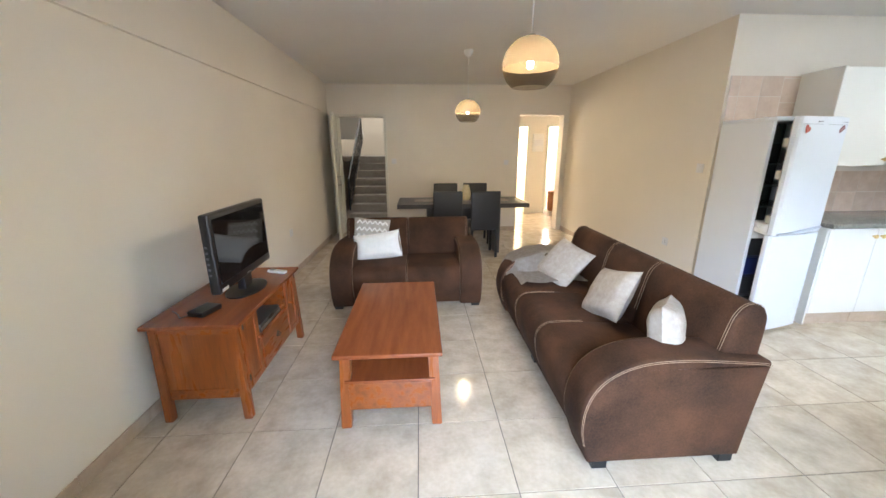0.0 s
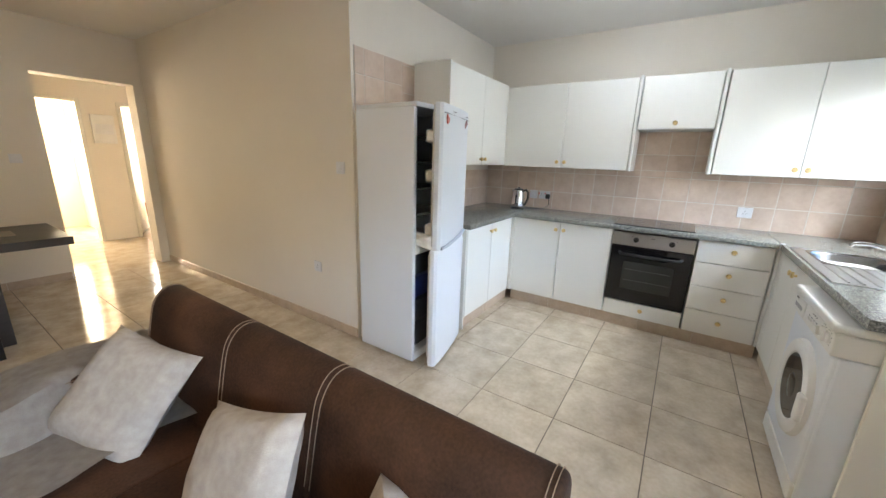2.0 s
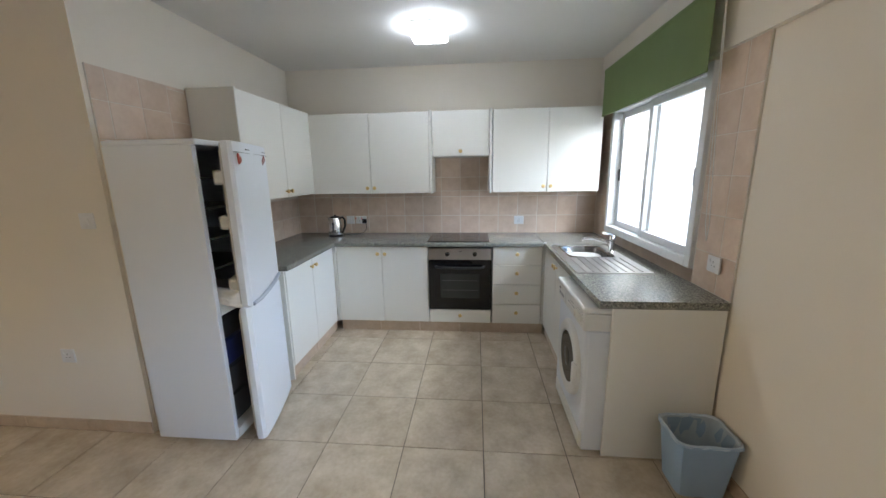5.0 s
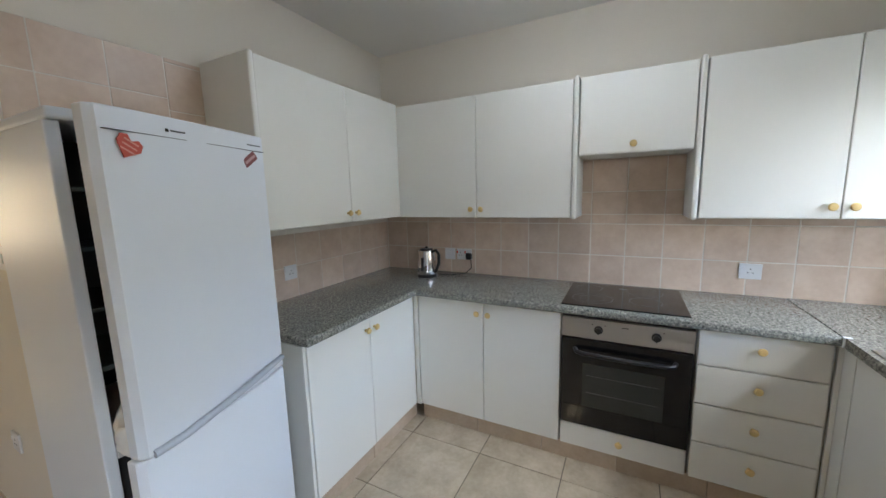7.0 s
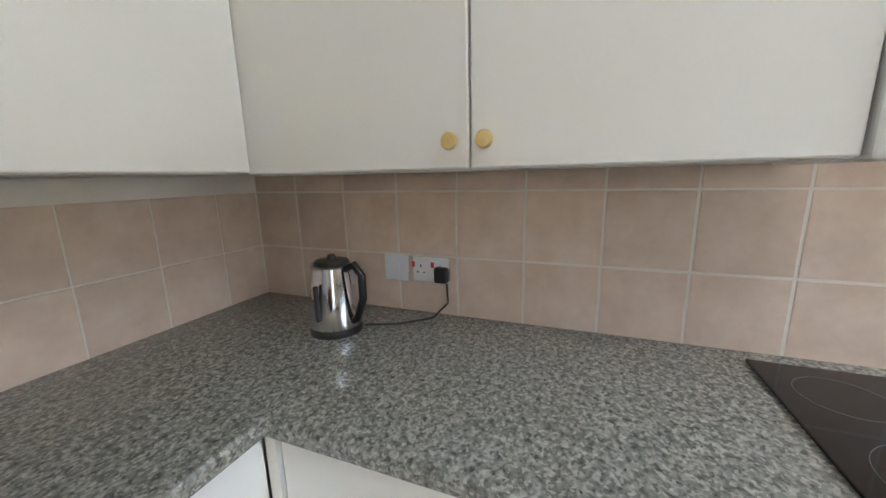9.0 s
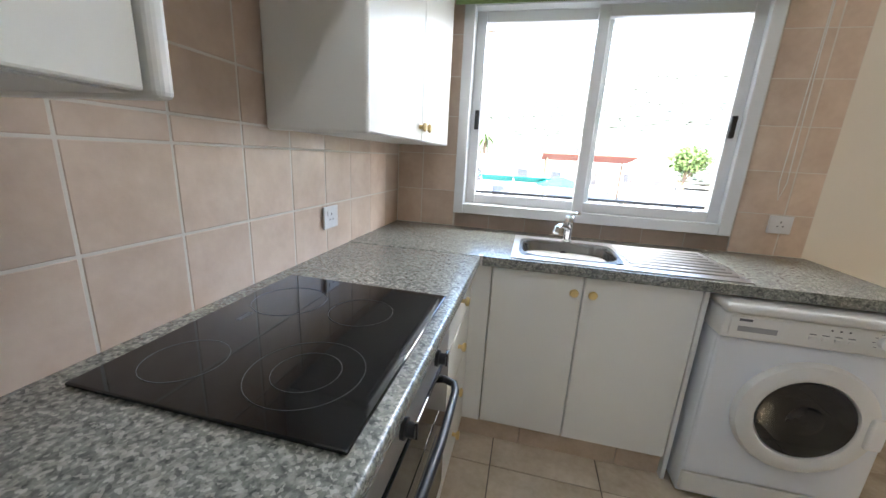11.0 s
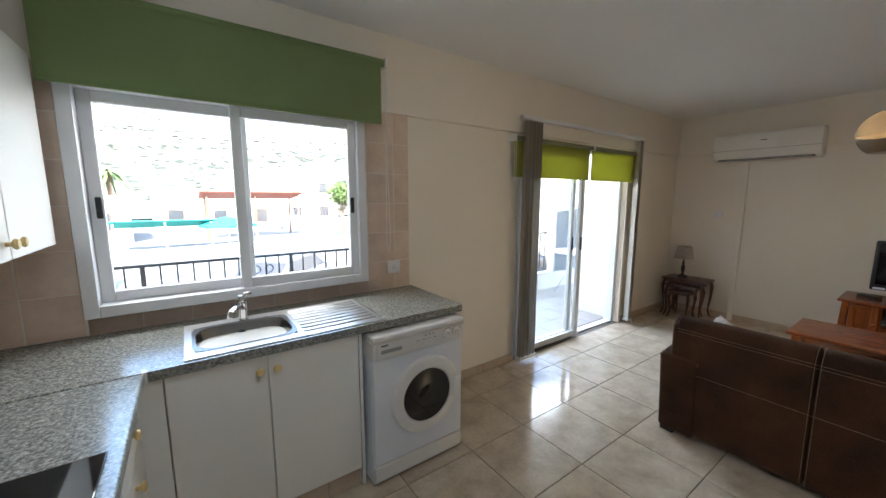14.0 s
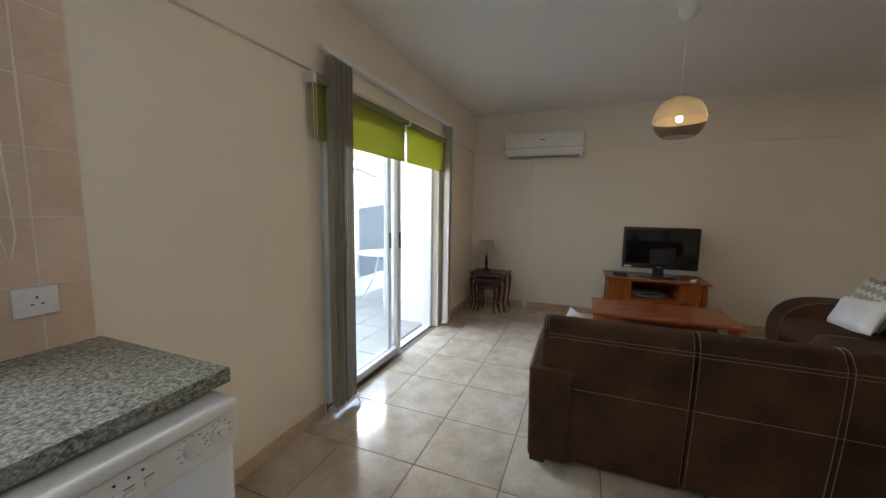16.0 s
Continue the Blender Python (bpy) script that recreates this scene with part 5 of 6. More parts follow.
part("case", box(-0.42, -0.12, 3.02, 3.33, 0.402, 0.452, 0.003), material("dark grey metal case", (0.10, 0.10, 0.105), 0.4, 0.4), vcr)
part("front_strip", box(-0.12, -0.116, 3.025, 3.325, 0.412, 0.43, 0.001), STEEL, vcr)
part("display", box(-0.12, -0.1155, 3.14, 3.22, 0.433, 0.446), BLACKGLASS, vcr)

tele = thing("television", "black flat-screen television on an oval stand", "television", (-0.29, 3.27, 0.60))
m = pose(-0.29, 3.27, 0.60, 0, 0, 1) @ Matrix.Diagonal((1, 1.06, 1.06, 1))
part("foot", bowl_of(turned([(1, 0), (1, 0.008), (0.6, 0.016), (0.001, 0.018)], (0, 0, 0), 32), m @ Matrix.Diagonal((0.11, 0.17, 1, 1))), BLACKPLASTIC, tele, "", True)
part("neck", bowl_of(box(-0.03, 0.02, -0.05, 0.05, 0.015, 0.12, 0.006), m), BLACKPLASTIC, tele)
casing = part("casing", bowl_of(box(-0.025, 0.03, -0.345, 0.345, 0.095, 0.525, 0.012, seg=3), m), BLACKPLASTIC, tele, "", True)
part("screen", bowl_of(box(0.0295, 0.0325, -0.318, 0.318, 0.148, 0.498, 0.001), m), BLACKGLASS, tele, "dark glossy screen")
part("maker_mark", bowl_of(box(0.0305, 0.0315, -0.025, 0.025, 0.108, 0.116), m), material("pale print mark", (0.4, 0.4, 0.4), 0.5), casing)
part("sticker", bowl_of(box(0.0305, 0.0315, -0.325, -0.255, 0.105, 0.122), m), SOCKET, casing, "white sticker")
for k in range(6):
    part("button", bowl_of(box(-0.015, 0.0, -0.3465, -0.343, 0.20 + k * 0.03, 0.212 + k * 0.03), m), PRINT, casing)
rt = thing("router_box", "small black receiver box on the television stand", "receiver", (-0.33, 2.84, 0.60))
part("case", bowl_of(box(-0.05, 0.05, -0.07, 0.07, 0, 0.028, 0.005), pose(-0.36, 2.91, 0.60, 0, 0, -15)), BLACKPLASTIC, rt)
part("cable", tube([(-0.40, 2.86, 0.615), (-0.45, 2.83, 0.604), (-0.49, 2.88, 0.604), (-0.55, 2.93, 0.602), (-0.565, 2.95, 0.4)], 0.003, 6), BLACKPLASTIC, rt)
rc = thing("remote_control", "white remote control on the television stand", "remote control", (-0.18, 3.59, 0.60))
part("case", bowl_of(box(-0.022, 0.022, -0.075, 0.075, 0, 0.02, 0.007, seg=3), pose(-0.21, 3.59, 0.60, 0, 0, 70)), WHITEPLASTIC, rc)
part("display", bowl_of(box(-0.014, 0.014, 0.02, 0.06, 0.0198, 0.021), pose(-0.21, 3.59, 0.60, 0, 0, 70)), PRINT, rc)

# ---- dining set ----
dt = thing("dining_table", "black-brown veneer dining table with panel legs", "dining table", (1.49, 6.33, 0))
part("tabletop", box(0.55, 2.43, 5.97, 6.76, 0.695, 0.755, 0.004), DARKWOOD, dt)
for x in (0.97, 1.97):
    part("leg_panel", box(x, x + 0.07, 6.08, 6.60, 0.0, 0.694, 0.004), DARKWOOD, dt)
part("stretcher", box(1.041, 1.969, 6.30, 6.37, 0.50, 0.66, 0.003), DARKWOOD, dt)
run = thing("table_runner", "cream woven table runner along the dining table", "table runner", (1.49, 6.33, 0.755))
part("cloth", box(0.79, 2.19, 6.26, 6.50, 0.756, 0.760, 0.001), LINEN, run)
vs = thing("vase", "cream glazed ceramic vase on the dining table", "vase", (1.57, 6.38, 0.76))
part("body", turned([(0.045, 0), (0.065, 0.04), (0.07, 0.10), (0.06, 0.17), (0.042, 0.21), (0.046, 0.225), (0.036, 0.222), (0.03, 0.20), (0.001, 0.19)], (1.57, 6.38, 0.76), 24), CERAMIC, vs, "", True)
bw = thing("candle_bowl", "small cream bowl on the table runner", "bowl", (1.39, 6.34, 0.76))
part("body", turned([(0.03, 0), (0.05, 0.02), (0.055, 0.04), (0.048, 0.036), (0.001, 0.015)], (1.39, 6.34, 0.76), 20), CERAMIC, bw, "", True)

ch = thing("dining_chair", "high-backed black leatherette dining chair at the table", "chair", group="dining chairs")
part("seat", box(-0.20, 0.20, -0.20, 0.20, 0.42, 0.475, 0.015, seg=3), LEATHER, ch, "", True)
bk = box(-0.20, 0.20, -0.235, -0.195, 0.40, 0.95, 0.014, seg=3)
for v in bk.verts:
    v.co.y -= max(0, v.co.z - 0.45) * 0.10
part("backrest", bk, LEATHER, ch, "", True)
for x in (-0.175, 0.175):
    for y in (-0.20, 0.175):
        part("leg", box(x - 0.018, x + 0.018, y - 0.018, y + 0.018, 0, 0.42, 0.003), BLACKPLASTIC, ch)
ch.matrix_basis = pose(1.25, 6.08, 0, 0, 0, 0)
copy_thing(ch, pose(1.76, 6.06, 0, 0, 0, 2))
copy_thing(ch, pose(1.31, 6.80, 0, 0, 0, 181))
copy_thing(ch, pose(1.80, 6.82, 0, 0, 0, 178))

# ---- corridor things ----
bs = thing("laundry_basket", "orange wicker laundry basket behind the corridor door", "basket", (4.12, 9.95, 0))
part("body", turned([(0.13, 0), (0.15, 0.05), (0.16, 0.30), (0.165, 0.46), (0.15, 0.46), (0.001, 0.40)], (4.25, 9.86, 0), 20), WICKER, bs, "", True)
part("lid", turned([(0.168, 0.462), (0.168, 0.49), (0.10, 0.52), (0.001, 0.525)], (4.25, 9.86, 0), 20), WICKER, bs, "", True)
eb = thing("fuse_box", "white electrical fuse box on the corridor wall", "fuse box", (3.62, 9.5, 1.7))
part("case", box(3.50, 3.76, 9.455, 9.499, 1.45, 1.85, 0.005), WHITEPLASTIC, eb)
part("flap", box(3.53, 3.73, 9.448, 9.454, 1.58, 1.72, 0.002), SOCKET, eb)

# ---- balcony and outdoors ----
BALC = material("grey balcony tile", (0.38, 0.36, 0.34), 0.4, second=(0.32, 0.305, 0.29), scale=6, bump=0.04, vary=0.04)
GROUND = material("pale dusty street", (0.20, 0.19, 0.17), 0.9, second=(0.13, 0.125, 0.11), scale=0.3, fine=6, bump=0.2)
HILL = material("dry stony hillside", (0.20, 0.185, 0.15), 0.95, second=(0.075, 0.075, 0.05), scale=0.05, fine=0.35, bump=0.0)
ROOFRED = material("red pergola roof", (0.28, 0.06, 0.035), 0.7)
TEAL = material("teal canvas", (0.02, 0.30, 0.28), 0.8)
SCRUB = material("grey green scrub", (0.045, 0.047, 0.033), 0.9, second=(0.035, 0.04, 0.025), scale=0.3)
HOUSEWALL = material("cream house render", (0.46, 0.43, 0.38), 0.9, second=(0.40, 0.37, 0.32), scale=0.6, fine=20, bump=0.1)
LEAF = material("green foliage", (0.10, 0.15, 0.04), 0.8, second=(0.06, 0.09, 0.02), scale=3)
BARK = material("brown bark", (0.16, 0.10, 0.06), 0.9, scale=12, bump=0.4)
DARKPANE = material("dark window pane", (0.05, 0.05, 0.055), 0.1, bump=0.0)
SILVER = material("silver car paint", (0.30, 0.32, 0.34), 0.25, 0.5, bump=0.0)
BLACKCAR = material("black car paint", (0.03, 0.032, 0.04), 0.15, bump=0.0)

bf = structure("balcony_floor", wall_boxes([(-2.2, 6.2, -0.85, 0.8, -0.2, -0.012)]), GROUT, "grey tiled balcony floor", "balcony")
structure("balcony_ceiling", wall_boxes([(-2.2, 6.2, -0.85, 0.8, 2.5, 2.7)]), WHITEWALL, "white underside of the balcony above", "ceiling")
structure("parapet", wall_boxes([(-2.2, 6.2, -0.75, -0.62, -0.012, 0.28)]), WHITEWALL, "low white balcony parapet", "parapet")
structure("balcony_side_wall", wall_boxes([(6.2, 6.35, -0.85, 0.8, -0.2, 2.7), (0.30, 0.52, 0.32, 0.8, -0.012, 2.5)]), WHITEWALL, "white rendered balcony side wall and pier", "wall")
rl = thing("balcony_railing", "black iron balcony railing with upright bars", "railing", (3, -0.68, 0.28))
part("handrail", box(-0.1, 6.2, -0.70, -0.66, 0.945, 0.97, 0.004), IRON, rl)
part("bottom_rail", box(-0.1, 6.2, -0.69, -0.67, 0.33, 0.35), IRON, rl)
for k in range(52):
    x = -0.05 + k * 0.12
    w = 0.018 if k % 10 == 4 else 0.007
    part("baluster", box(x - w, x + w, -0.687, -0.673, 0.28 if k % 10 == 4 else 0.34, 0.95), IRON, rl)
for sx in (1, -1):
    part("scroll", tube([(4.30 + sx * (0.02 + 0.055 * (1 - k / 22) * (1 - math.cos(k * 0.45))), -0.68, 0.82 + 0.055 * (1 - k / 22) * math.sin(k * 0.45)) for k in range(20)], 0.006, 6), IRON, rl)
sc = thing("privacy_screen", "frosted glass privacy screen in a white frame", "screen", (-1.0, -0.6, 0))
bm = bmesh.new()
for a, b in (((-0.2, 0.28), (-0.2, 1.32)), ((-0.2, 1.32), (-1.95, 1.48)), ((-1.1, 0.28), (-1.1, 1.4)), ((-1.95, 0.28), (-1.95, 1.48))):
    rod((a[0], -0.6, a[1]), (b[0], -0.6, b[1]), 0.02, n=8, bm=bm)
part("frame", bm, ALU, sc)
part("panel", extrude([(-0.2, 0.28), (-0.2, 1.31), (-1.95, 1.47), (-1.95, 0.28)], lambda u, v, a: (u, a, v), -0.604, -0.598), FROST, sc, "frosted glass panel")
bt = thing("balcony_table", "white round plastic balcony table", "table", (-0.15, -0.1, 0))
part("tabletop", turned([(0.36, 0), (0.37, 0.012), (0.36, 0.025), (0.001, 0.026)], (-0.15, -0.12, 0.68), 32), WHITEPLASTIC, bt, "", True)
for a in (0.5, 2.1, 3.7, 5.2):
    part("leg", tube([(-0.15 + 0.08 * math.cos(a), -0.12 + 0.08 * math.sin(a), 0.68), (-0.15 + 0.14 * math.cos(a), -0.12 + 0.14 * math.sin(a), 0.35), (-0.15 + 0.32 * math.cos(a), -0.12 + 0.32 * math.sin(a), 0.0)], 0.012, 8), WHITEPLASTIC, bt)
bc = thing("balcony_chair", "white plastic garden chair beside the balcony table", "chair", (-0.55, 0.35, 0))
part("seat", box(-0.85, -0.42, 0.12, 0.55, 0.40, 0.43, 0.012), WHITEPLASTIC, bc)
part("backrest", bowl_of(box(-0.02, 0.02, -0.21, 0.21, 0, 0.45, 0.015), pose(-0.83, 0.335, 0.42, 0, -12, 0)), WHITEPLASTIC, bc)
for y in (0.14, 0.53):
    part("armrest", tube([(-0.86, y, 0.66), (-0.6, y, 0.67), (-0.44, y, 0.63), (-0.42, y, 0.41)], 0.018, 8), WHITEPLASTIC, bc)
    for x in (-0.83, -0.44):
        part("leg", rod((x, y, -0.012), (x, y, 0.41), 0.022, n=8), WHITEPLASTIC, bc)
fc = thing("folded_parasol", "folded red and white parasol leaning on the wall", "parasol", (-0.9, 0.62, 0))
part("canopy", turned([(0.02, 0), (0.07, 0.1), (0.06, 0.7), (0.02, 1.1)], (-0.75, 0.66, 0.25), 12), RED, fc, "red folded canopy")
part("pole", rod((-0.75, 0.66, -0.01), (-0.75, 0.66, 1.5), 0.015), WHITEPLASTIC, fc)
tb = thing("toy_tub", "red and dark plastic tub on the balcony floor", "tub", (-0.3, 0.42, 0))
part("tub", turned([(0.10, 0), (0.14, 0.16), (0.15, 0.16), (0.12, 0.02), (0.001, 0.02)], (-0.28, 0.40, -0.01), 18), RED, tb, "", True)

ground = structure("ground", wall_boxes([(-900, 900, -900, -0.9, -1.9, -1.7)]), GROUND, "pale sunlit street and ground", "ground")
def slope(x, y):
    d = math.hypot(x - 4, y)
    return -1.7 + max(0, d - 60) * 0.17 + max(0, d - 230) * 0.12 + 5 * noise.noise(Vector((x, y, 0)) * 0.012) * min(1, max(0, d - 60) / 60)
bm = bmesh.new()
rows = []
for i in range(26):
    r = 62 + i * i * 0.9
    rows.append([bm.verts.new((4 + r * math.cos(a), r * math.sin(a), slope(4 + r * math.cos(a), r * math.sin(a)))) for a in [radians(-178 + 3 * k) for k in range(60)]])
for a, b in zip(rows, rows[1:]):
    for k in range(59):
        bm.faces.new((a[k], a[k + 1], b[k + 1], b[k]))
tagged(part("hillside", bm, HILL, smooth=True), "dry rocky hillside with scattered scrub beyond the houses", "hill", kind="structure")
rnd = random.Random(5)
vs, fs = [], []
for k in range(9000):
    a, r = radians(rnd.uniform(-165, -20)), 64 + 430 * rnd.random() ** 1.4
    x, y = 4 + r * math.cos(a), r * math.sin(a)
    if noise.noise(Vector((x, y, 7)) * 0.03) + rnd.uniform(-0.4, 0.4) < 0:
        continue
    s_ = rnd.uniform(0.2, 0.65) * (1 + r / 300)
    c, i0 = Vector((x, y, slope(x, y) + s_ * 0.2)), len(vs)
    w_ = rnd.uniform(0.9, 2.4)
    vs += [c + Vector((q[0] * s_ * w_, q[1] * s_, q[2] * s_ * 0.7)) for q in ((1, 0, 0), (0.3, 1, 0.1), (-1, 0.2, 0), (0, -1, 0.1), (0.2, 0.1, 1), (-0.5, -0.2, 0.8))]
    fs += [tuple(i0 + q for q in t) for t in ((0, 1, 4), (1, 2, 4), (2, 5, 4), (2, 3, 5), (3, 0, 4), (3, 4, 5))]
me = bpy.data.meshes.new("scrub")
me.from_pydata(vs, [], fs)
me.materials.append(SCRUB)
tagged(new("scrub", me), "dull green scrub dotted over the hillside", "scrub", kind="stuff")


def house(x, y, w, d, h, storeys, rz, label):
    o = thing("house", label, "house", group="houses across the street")
    part("wall", box(-w / 2, w / 2, -d / 2, d / 2, -1.0, h, 0.05), HOUSEWALL, o, "white rendered walls")
    part("roof", box(-w / 2 - 0.15, w / 2 + 0.15, -d / 2 - 0.15, d / 2 + 0.15, h, h + 0.25, 0.03), HOUSEWALL, o, "flat white roof edge")
    n = max(2, int(w / 3.2))
    for s in range(storeys):
        for k in range(n):
            if (k + s) % 4 == 3:
                continue
            cx, z = -w / 2 + w * (k + 0.5) / n, 0.9 + s * 2.9
            wd = part("window", frame_of(cx - 0.6, cx + 0.6, d / 2 - 0.02, d / 2 + 0.05, z, z + 1.3, 0.08), ALU if k % 2 else BARK, o)
            part("pane", box(cx - 0.54, cx + 0.54, d / 2 - 0.01, d / 2 + 0.01, z + 0.06, z + 1.24), DARKPANE, wd)
    part("roof_tank", rod((w / 4, 0, h + 0.25), (w / 4, 0, h + 1.2), 0.5, n=14), WHITEPLASTIC, o, "white water tank")
    o.matrix_basis = pose(x, y, -1.7, 0, 0, rz)
    return o


house(15, -33, 13, 7, 3.1, 1, 8, "low white flat-roofed house across the street")
house(2, -40, 10, 8, 3.4, 1, -4, "white flat-roofed house with dark windows")
house(-6, -49, 13, 8, 6.2, 2, -14, "two-storey white house across the street")
house(-27, -52, 11, 9, 6.4, 2, -24, "two-storey white house with balconies")
house(26, -44, 14, 9, 5.6, 2, 18, "two-storey white house on the slope")
house(-34, -20, 12, 9, 6.2, 2, -58, "white house down the street")
house(-14, -14, 8, 7, 5.0, 2, -70, "white house beside the balcony")
pg = thing("pergola", "red-roofed open pergola beside a house", "pergola", (0.4, -30, -1.7))
part("roof", bowl_of(box(-3.6, 3.6, -2, 2, -0.06, 0.06), pose(0.4, -30, 1.75, 7)), ROOFRED, pg)
for x in (-2.8, 0.4, 3.6):
    for y in (-28.4, -31.6):
        part("post", rod((x, y, -1.7), (x, y, 1.65), 0.08, n=8), BARK, pg)
um = thing("garden_parasol", "teal canvas garden parasol", "parasol", (2.6, -25, -1.7))
part("canopy", turned([(1.7, 0), (1.72, -0.18), (1.68, -0.02), (0.9, 0.32), (0.001, 0.55)], (2.6, -25, -0.25), 8), TEAL, um)
part("pole", rod((2.6, -25, -1.7), (2.6, -25, 0.3), 0.04, n=8), WHITEPLASTIC, um)
aw = thing("awning", "teal canvas awning on posts", "awning", (6.0, -25.5, -1.7))
part("canopy", bowl_of(box(-2.6, 2.6, -1, 1, -0.03, 0.03), pose(6.0, -25.5, -0.1, 14)), TEAL, aw)
for x in (3.6, 6.0, 8.4):
    part("post", rod((x, -24.6, -1.7), (x, -24.6, 0.0), 0.04, n=8), WHITEPLASTIC, aw)
gw = thing("garden_wall", "low pale stone wall along the street", "wall", (8, -20, -1.7))
part("wall", bowl_of(box(-14, 9, -0.15, 0.15, 0, 0.55, 0.03), pose(8, -20, -1.7, 0, 0, 12)), WHITEWALL, gw)


def car(x, y, rz, paint, label, tall=1.45, z=-1.7):
    c = thing("car", label, "car", group="parked cars")
    low = [(-2.1, 0.3), (-2.15, 0.6), (-2.05, 0.85), (-1.0, 0.95), (1.5, 0.98), (2.05, 0.95), (2.1, 0.6), (2.05, 0.3)]
    top = [(-1.05, 0.94), (-0.35, tall - 0.05), (0.2, tall), (1.3, tall - 0.02), (1.95, 0.96)]
    part("body", extrude(low, lambda u, v, a: (u, a, v), -0.85, 0.85, 0.08), paint, c, "", True)
    cab = part("cabin", extrude(top, lambda u, v, a: (u, a * (1 - 0.16 * max(0, v - 0.95) / 0.5), v), -0.80, 0.80, 0.05), paint, c, "", True)
    win_ = [(-0.85, 0.99), (-0.28, tall - 0.12), (1.22, tall - 0.10), (1.72, 0.99)]
    part("glazing", extrude(win_, lambda u, v, a: (u, a * (1 - 0.16 * max(0, v - 0.95) / 0.5), v), -0.815, 0.815), DARKPANE, cab, "dark side windows")
    part("windscreen", bowl_of(box(-0.005, 0.005, -0.66, 0.66, -0.31, 0.31), pose(-0.72, 0, 1.2, 0, 57, 0)), DARKPANE, cab)
    for wx in (-1.3, 1.3):
        for wy in (-0.82, 0.82):
            w = part("wheel", turned([(0.2, -0.1), (0.31, -0.1), (0.32, 0), (0.31, 0.1), (0.2, 0.1)], (wx, wy, 0.32), 20, "y"), RUBBER, c, "", True)
            part("rim", turned([(0.2, -0.105), (0.001, -0.09), (0.001, 0.09), (0.2, 0.105)], (wx, wy, 0.32), 16, "y"), STEEL, w)
    for sy in (-0.6, 0.6):
        part("headlight", box(-2.14, -2.06, sy - 0.18, sy + 0.18, 0.62, 0.76, 0.02), SOCKET, c)
    part("mirror", box(-0.62, -0.5, 0.86, 1.0, 0.98, 1.1, 0.02), paint, c)
    c.matrix_basis = pose(x, y, z, 0, 0, rz)


car(2.8, -8.5, 229.5, SILVER, "silver hatchback parked below the balcony", 1.5)
car(-14.5, -56, 15, SILVER, "white pick-up parked under a carport", 1.6)
car(-5.2, -7.5, 150, BLACKCAR, "dark car parked down the street", 1.5)
po = thing("utility_pole", "brown wooden utility pole with wires", "pole", (7.1, -10, -1.7))
part("pole", rod((7.1, -10, -1.7), (7.08, -10, 6.5), 0.12, 0.09, 12), BARK, po)
part("cross_arm", box(6.4, 7.7, -10.15, -10.03, 5.3, 5.42), BARK, po)
for q in range(3):
    part("wire", tube([(6.6 + q * 0.4, -10.1, 5.45), (-8 + q * 0.4, -14, 4.9), (-30, -16, 5.6)], 0.015, 4), IRON, po)


def tree(x, y, h, r, label, seed):
    t = thing("tree", label, "tree", (x, y, -1.7), "street trees")
    g = random.Random(seed)
    bm = rod((x, y, -1.7), (x + 0.1, y, -1.7 + h * 0.55), 0.14, 0.08, 10)
    for k in range(5):
        a = k * 1.26
        rod((x + 0.05, y, -1.7 + h * (0.35 + 0.05 * k)), (x + r * 0.6 * math.cos(a), y + r * 0.6 * math.sin(a), -1.7 + h * (0.6 + 0.07 * k)), 0.06, 0.02, 6, bm)
    part("trunk", bm, BARK, t)
    vs, fs = [], []
    for k in range(1500):
        d = Vector((g.gauss(0, 1), g.gauss(0, 1), g.gauss(0, 1))).normalized() * r * g.uniform(0.35, 1) * (0.75 + 0.5 * noise.noise(Vector((k * 0.01, seed, 0))))
        c = Vector((x, y, -1.7 + h * 0.72)) + Vector((d.x, d.y, d.z * 0.75))
        u, w = Vector((g.gauss(0, 1), g.gauss(0, 1), g.gauss(0, 1))).normalized() * 0.14, Vector((g.gauss(0, 1), g.gauss(0, 1), g.gauss(0, 1))).normalized() * 0.10
        i = len(vs)
        vs += [c - u, c + w, c + u, c - w]
        fs.append((i, i + 1, i + 2, i + 3))
    me = bpy.data.meshes.new("crown")
    me.from_pydata(vs, [], fs)
    me.materials.append(LEAF)
    ob = new("crown", me)
    ob.parent, ob.location = t, (-x, -y, 1.7)


tree(-5.8, -26, 5.0, 1.7, "bushy green tree beside the pergola", 1)
tree(-10.0, -21, 4.2, 2.0, "light green street tree", 2)
tree(12.5, -22, 2.2, 1.1, "small green shrub by the wall", 3)
palm = thing("palm_tree", "palm tree rising behind the houses", "palm tree", (10.8, -46, -1.7))
part("trunk", rod((10.8, -46, -1.7), (11.0, -46, 3.9), 0.25, 0.18, 10), BARK, palm)
bm = bmesh.new()
for k in range(22):
    a, e = k * 2.4, 0.9 - (k % 6) * 0.32
    pts = [Vector((11.0, -46, 3.9)) + Vector((math.cos(a) * q * 2.2, math.sin(a) * q * 2.2, (e * q - 1.0 * q * q) * 2.2)) for q in (0, 0.3, 0.6, 1.0)]
    sd = Vector((-math.sin(a), math.cos(a), 0)) * 0.22
    vv = [(bm.verts.new(p - sd * (1 - i / 4)), bm.verts.new(p + sd * (1 - i / 4))) for i, p in enumerate(pts)]
    for (a1, b1), (a2, b2) in zip(vv, vv[1:]):
        bm.faces.new((a1, b1, b2, a2))
part("fronds", bm, LEAF, palm)
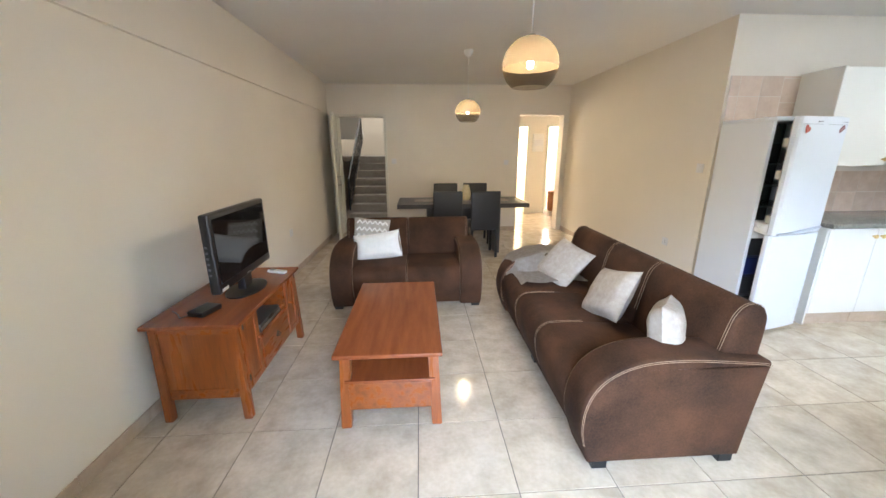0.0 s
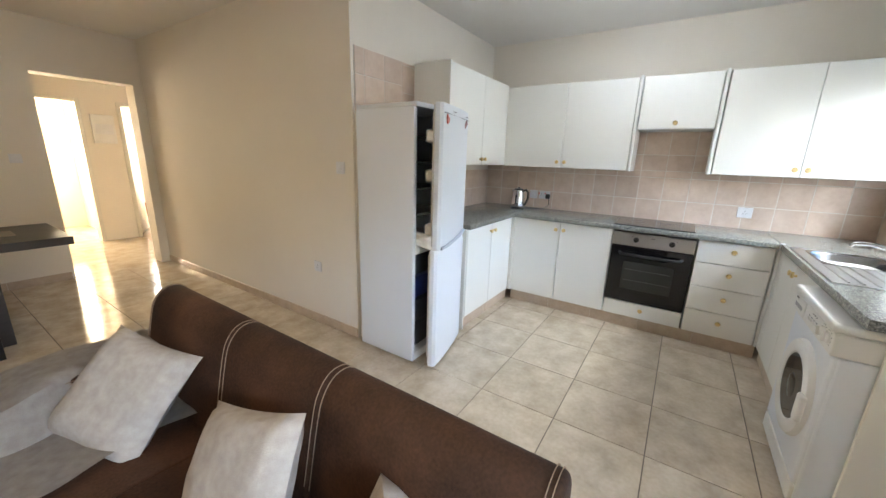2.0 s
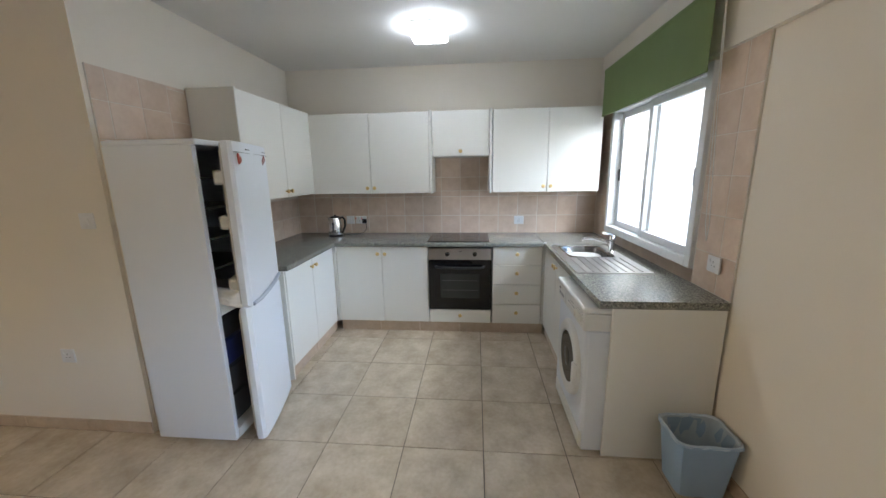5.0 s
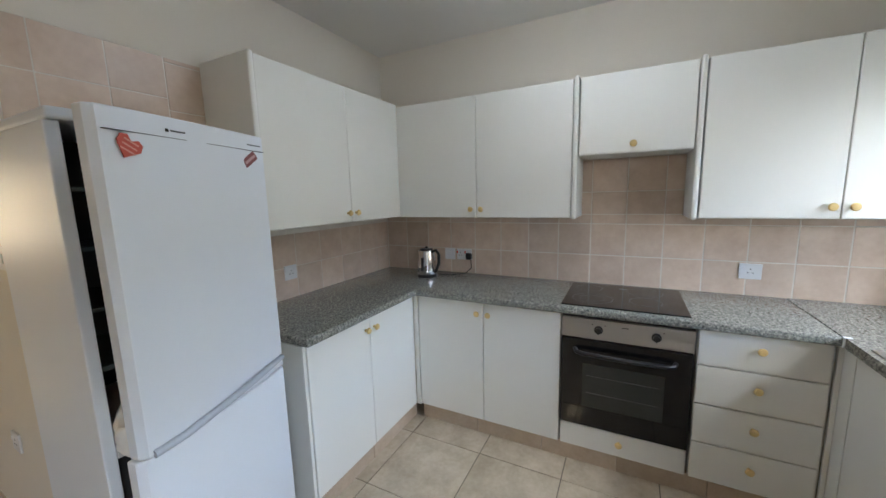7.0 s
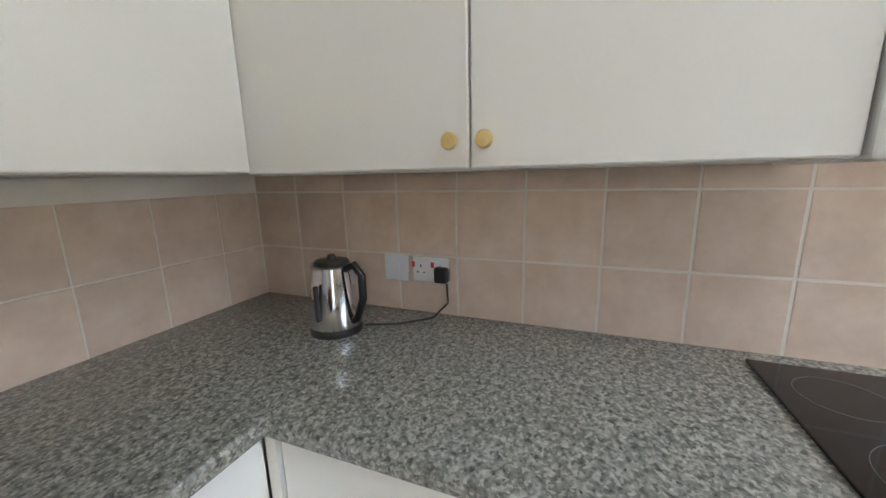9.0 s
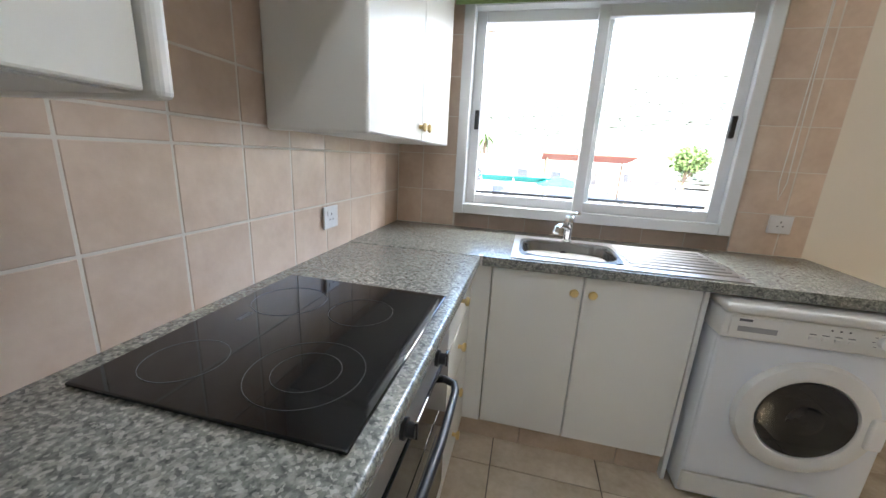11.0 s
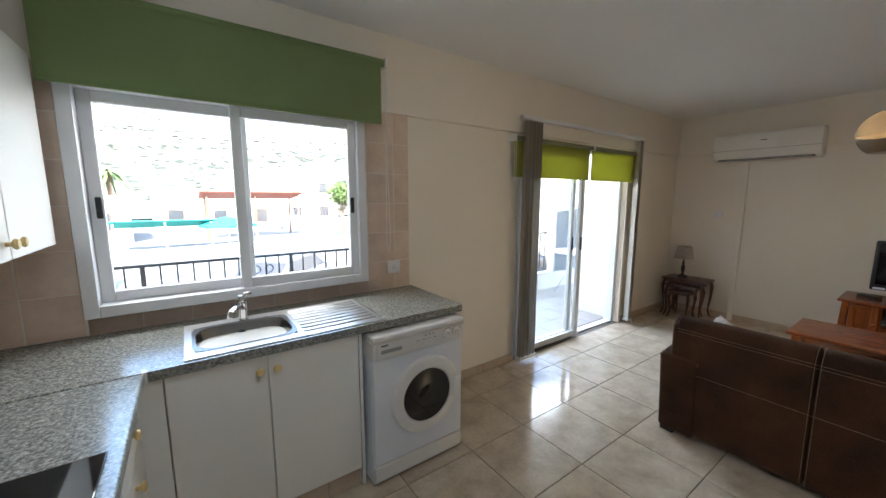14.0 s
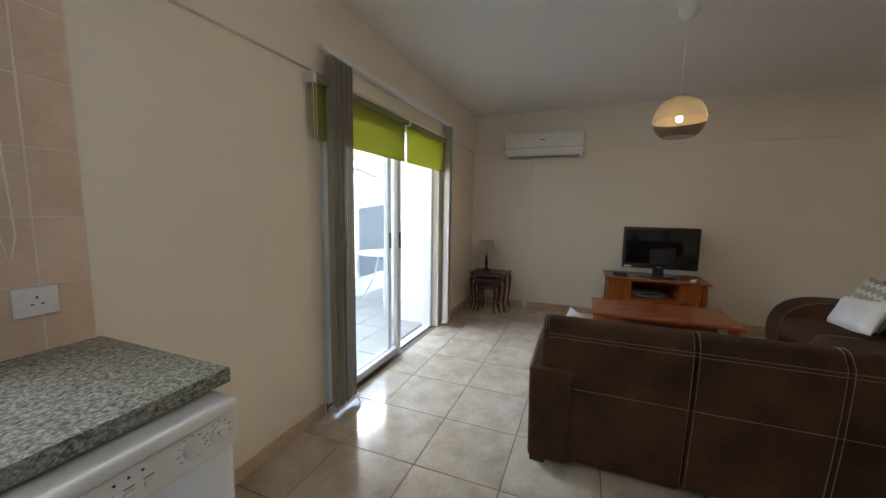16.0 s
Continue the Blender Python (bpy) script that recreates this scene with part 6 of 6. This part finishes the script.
# neighbour's yellow wall, dish and washing seen obliquely through the window
nb = thing("neighbour_building", "pale yellow neighbouring building beside the balcony", "building", (10.5, -4, -1.7))
part("wall", box(9.5, 16, -9, 1, -1.7, 6), material("pale yellow render", (0.72, 0.62, 0.33), 0.9, scale=2, bump=0.2), nb)
part("canopy_beam", box(9.0, 9.5, -9, 1, 2.9, 3.15), WHITEWALL, nb)
part("balcony_parapet", box(9.3, 9.5, -6, 1, -0.5, 1.45), WHITEWALL, nb)
sdish = thing("satellite_dish", "white satellite dish on the neighbouring wall", "satellite dish", (9.2, -1.2, 2.0))
part("dish", bowl_of(turned([(0.02, 0.1), (0.2, 0.06), (0.36, 0.0), (0.37, -0.01), (0.2, 0.04), (0.001, 0.08)], (0, 0, 0), 24), pose(9.15, -1.85, 2.15, 0, -70, 20)), WHITEPLASTIC, sdish, "", True)
part("arm", rod((9.2, -1.85, 2.1), (9.5, -1.85, 2.0), 0.02), STEEL, sdish)

cr = thing("blue_crate", "small blue plastic object on the neighbouring parapet", "crate", (9.4, -1.47, 1.45))
part("body", box(9.33, 9.47, -1.55, -1.38, 1.45, 1.85, 0.03), material("bright blue plastic", (0.03, 0.25, 0.65), 0.4), cr)

# ---- tiles, piece by piece ----
TILES = {}


def piece(name, size, at, mat, parent, bev=0.0015):
    key = (name, tuple(round(s, 3) for s in size), mat.name)
    if key not in TILES:
        bm = bmesh.new()
        sx, sy, sz = (s / 2 for s in size)
        flat = min(range(3), key=lambda i: size[i])
        box(-sx, sx, -sy, sy, -sz, sz, min(bev, min(size) / 3), bm, 1)
        me = bpy.data.meshes.new(name)
        bm.to_mesh(me)
        bm.free()
        me.materials.append(mat)
        TILES[key] = me
    ob = new(name, TILES[key])
    ob.parent, ob.location = parent, at
    return ob


def spans(lo, hi, base, step):
    k = math.floor((lo - base) / step)
    out, a = [], lo
    while a < hi - 1e-4:
        b = min(hi, base + step * (k + 1))
        if b - a > 0.012:
            out.append((a, b))
        a, k = b, k + 1
    return out


S = 0.455
for x0, x1 in spans(WX, EX, 3.57, S):
    for y0, y1 in spans(SY, NY, 2.645, S):
        if (x0 > PX - 0.02 and y0 > KY - 0.02) or (x0 > 5.2 and 1.7 < y0 < 3.5):
            continue
        piece("floor_tile", (x1 - x0 - 0.0045, y1 - y0 - 0.0045, 0.008), ((x0 + x1) / 2, (y0 + y1) / 2, -0.004), FLOOR, floor, 0.001)
for x0, x1 in spans(-2.2, 3.6, 0.2, 0.33):
    for y0, y1 in spans(-0.62, 0.8, 0.8, 0.33):
        piece("balcony_tile", (x1 - x0 - 0.005, y1 - y0 - 0.005, 0.01), ((x0 + x1) / 2, (y0 + y1) / 2, -0.008), BALC, bf, 0.001)
for x0, x1, y0, y1 in ((-0.55, 0.29, NY, 7.86), (2.68, 3.48, NY, 7.86)):
    piece("threshold", (x1 - x0 - 0.01, y1 - y0, 0.008), ((x0 + x1) / 2, (y0 + y1) / 2, -0.004), FLOOR, floor, 0.001)

T = 0.2
# mortar beds, a little behind the tiles
for nm, r, w in (("mortar", (EX - 0.0095, EX, SY, KY, 0.88, 1.345), wall_east), ("mortar", (EX - 0.0095, EX, 2.08, 2.72, 1.345, 1.70), wall_east),
                 ("mortar", (4.32, EX, KY - 0.0095, KY, 0.88, 1.36), wall_kitchen), ("mortar", (3.60, 4.32, KY - 0.0095, KY, 0.0, 2.105), wall_kitchen),
                 ("mortar", (3.58, EX, SY, SY + 0.0095, 0.88, 0.98), wall_south), ("mortar", (3.58, 3.91, SY, SY + 0.0095, 0.98, BEAM), wall_south), ("mortar", (5.306, EX, SY, SY + 0.0095, 0.98, BEAM), wall_south)):
    part(nm, box(*r), WALLGROUT, w)
for y0, y1 in spans(SY + 0.01, KY - 0.01, 2.60, T):
    for z0, z1 in spans(0.885, 1.345, 1.085, T):
        piece("wall_tile", (0.008, y1 - y0 - 0.006, z1 - z0 - 0.006), (EX - 0.007, (y0 + y1) / 2, (z0 + z1) / 2), WALLTILE, wall_east)
for y0, y1 in spans(2.08, 2.72, 2.60, T):
    for z0, z1 in spans(1.345, 1.70, 1.085, T):
        piece("wall_tile", (0.008, y1 - y0 - 0.006, z1 - z0 - 0.006), (EX - 0.007, (y0 + y1) / 2, (z0 + z1) / 2), WALLTILE, wall_east)
for x0, x1 in spans(3.60, EX - 0.012, 4.09, T):
    for z0, z1 in spans(0.0, 2.105, 1.085 + 0.05 * (x1 < 4.2), T):
        if (x0 > 4.29 and not 0.88 < (z0 + z1) / 2 < 1.36) or (x0 > 3.74 and z1 < 0.85):
            continue
        piece("wall_tile", (x1 - x0 - 0.004, 0.008, z1 - z0 - 0.004), ((x0 + x1) / 2, KY - 0.007, (z0 + z1) / 2), WALLTILE, wall_kitchen)
for x0, x1 in spans(3.58, EX - 0.012, 3.70, T):
    for z0, z1 in spans(0.885, BEAM, 1.10, T):
        cx, cz_ = (x0 + x1) / 2, (z0 + z1) / 2
        if cx < 3.91 or cx > 5.306:
            hi = x1 if cx > 5 else min(x1, 3.91)
            lo = max(x0, 5.306) if cx > 5 else x0
            piece("wall_tile", (hi - lo - 0.006, 0.008, z1 - z0 - 0.004), ((hi + lo) / 2, SY + 0.007, cz_), WALLTILE, wall_south)
        elif z0 < 0.97:
            piece("wall_tile", (x1 - x0 - 0.004, 0.008, 0.978 - z0 - 0.004), (cx, SY + 0.007, (z0 + 0.978) / 2), WALLTILE, wall_south)
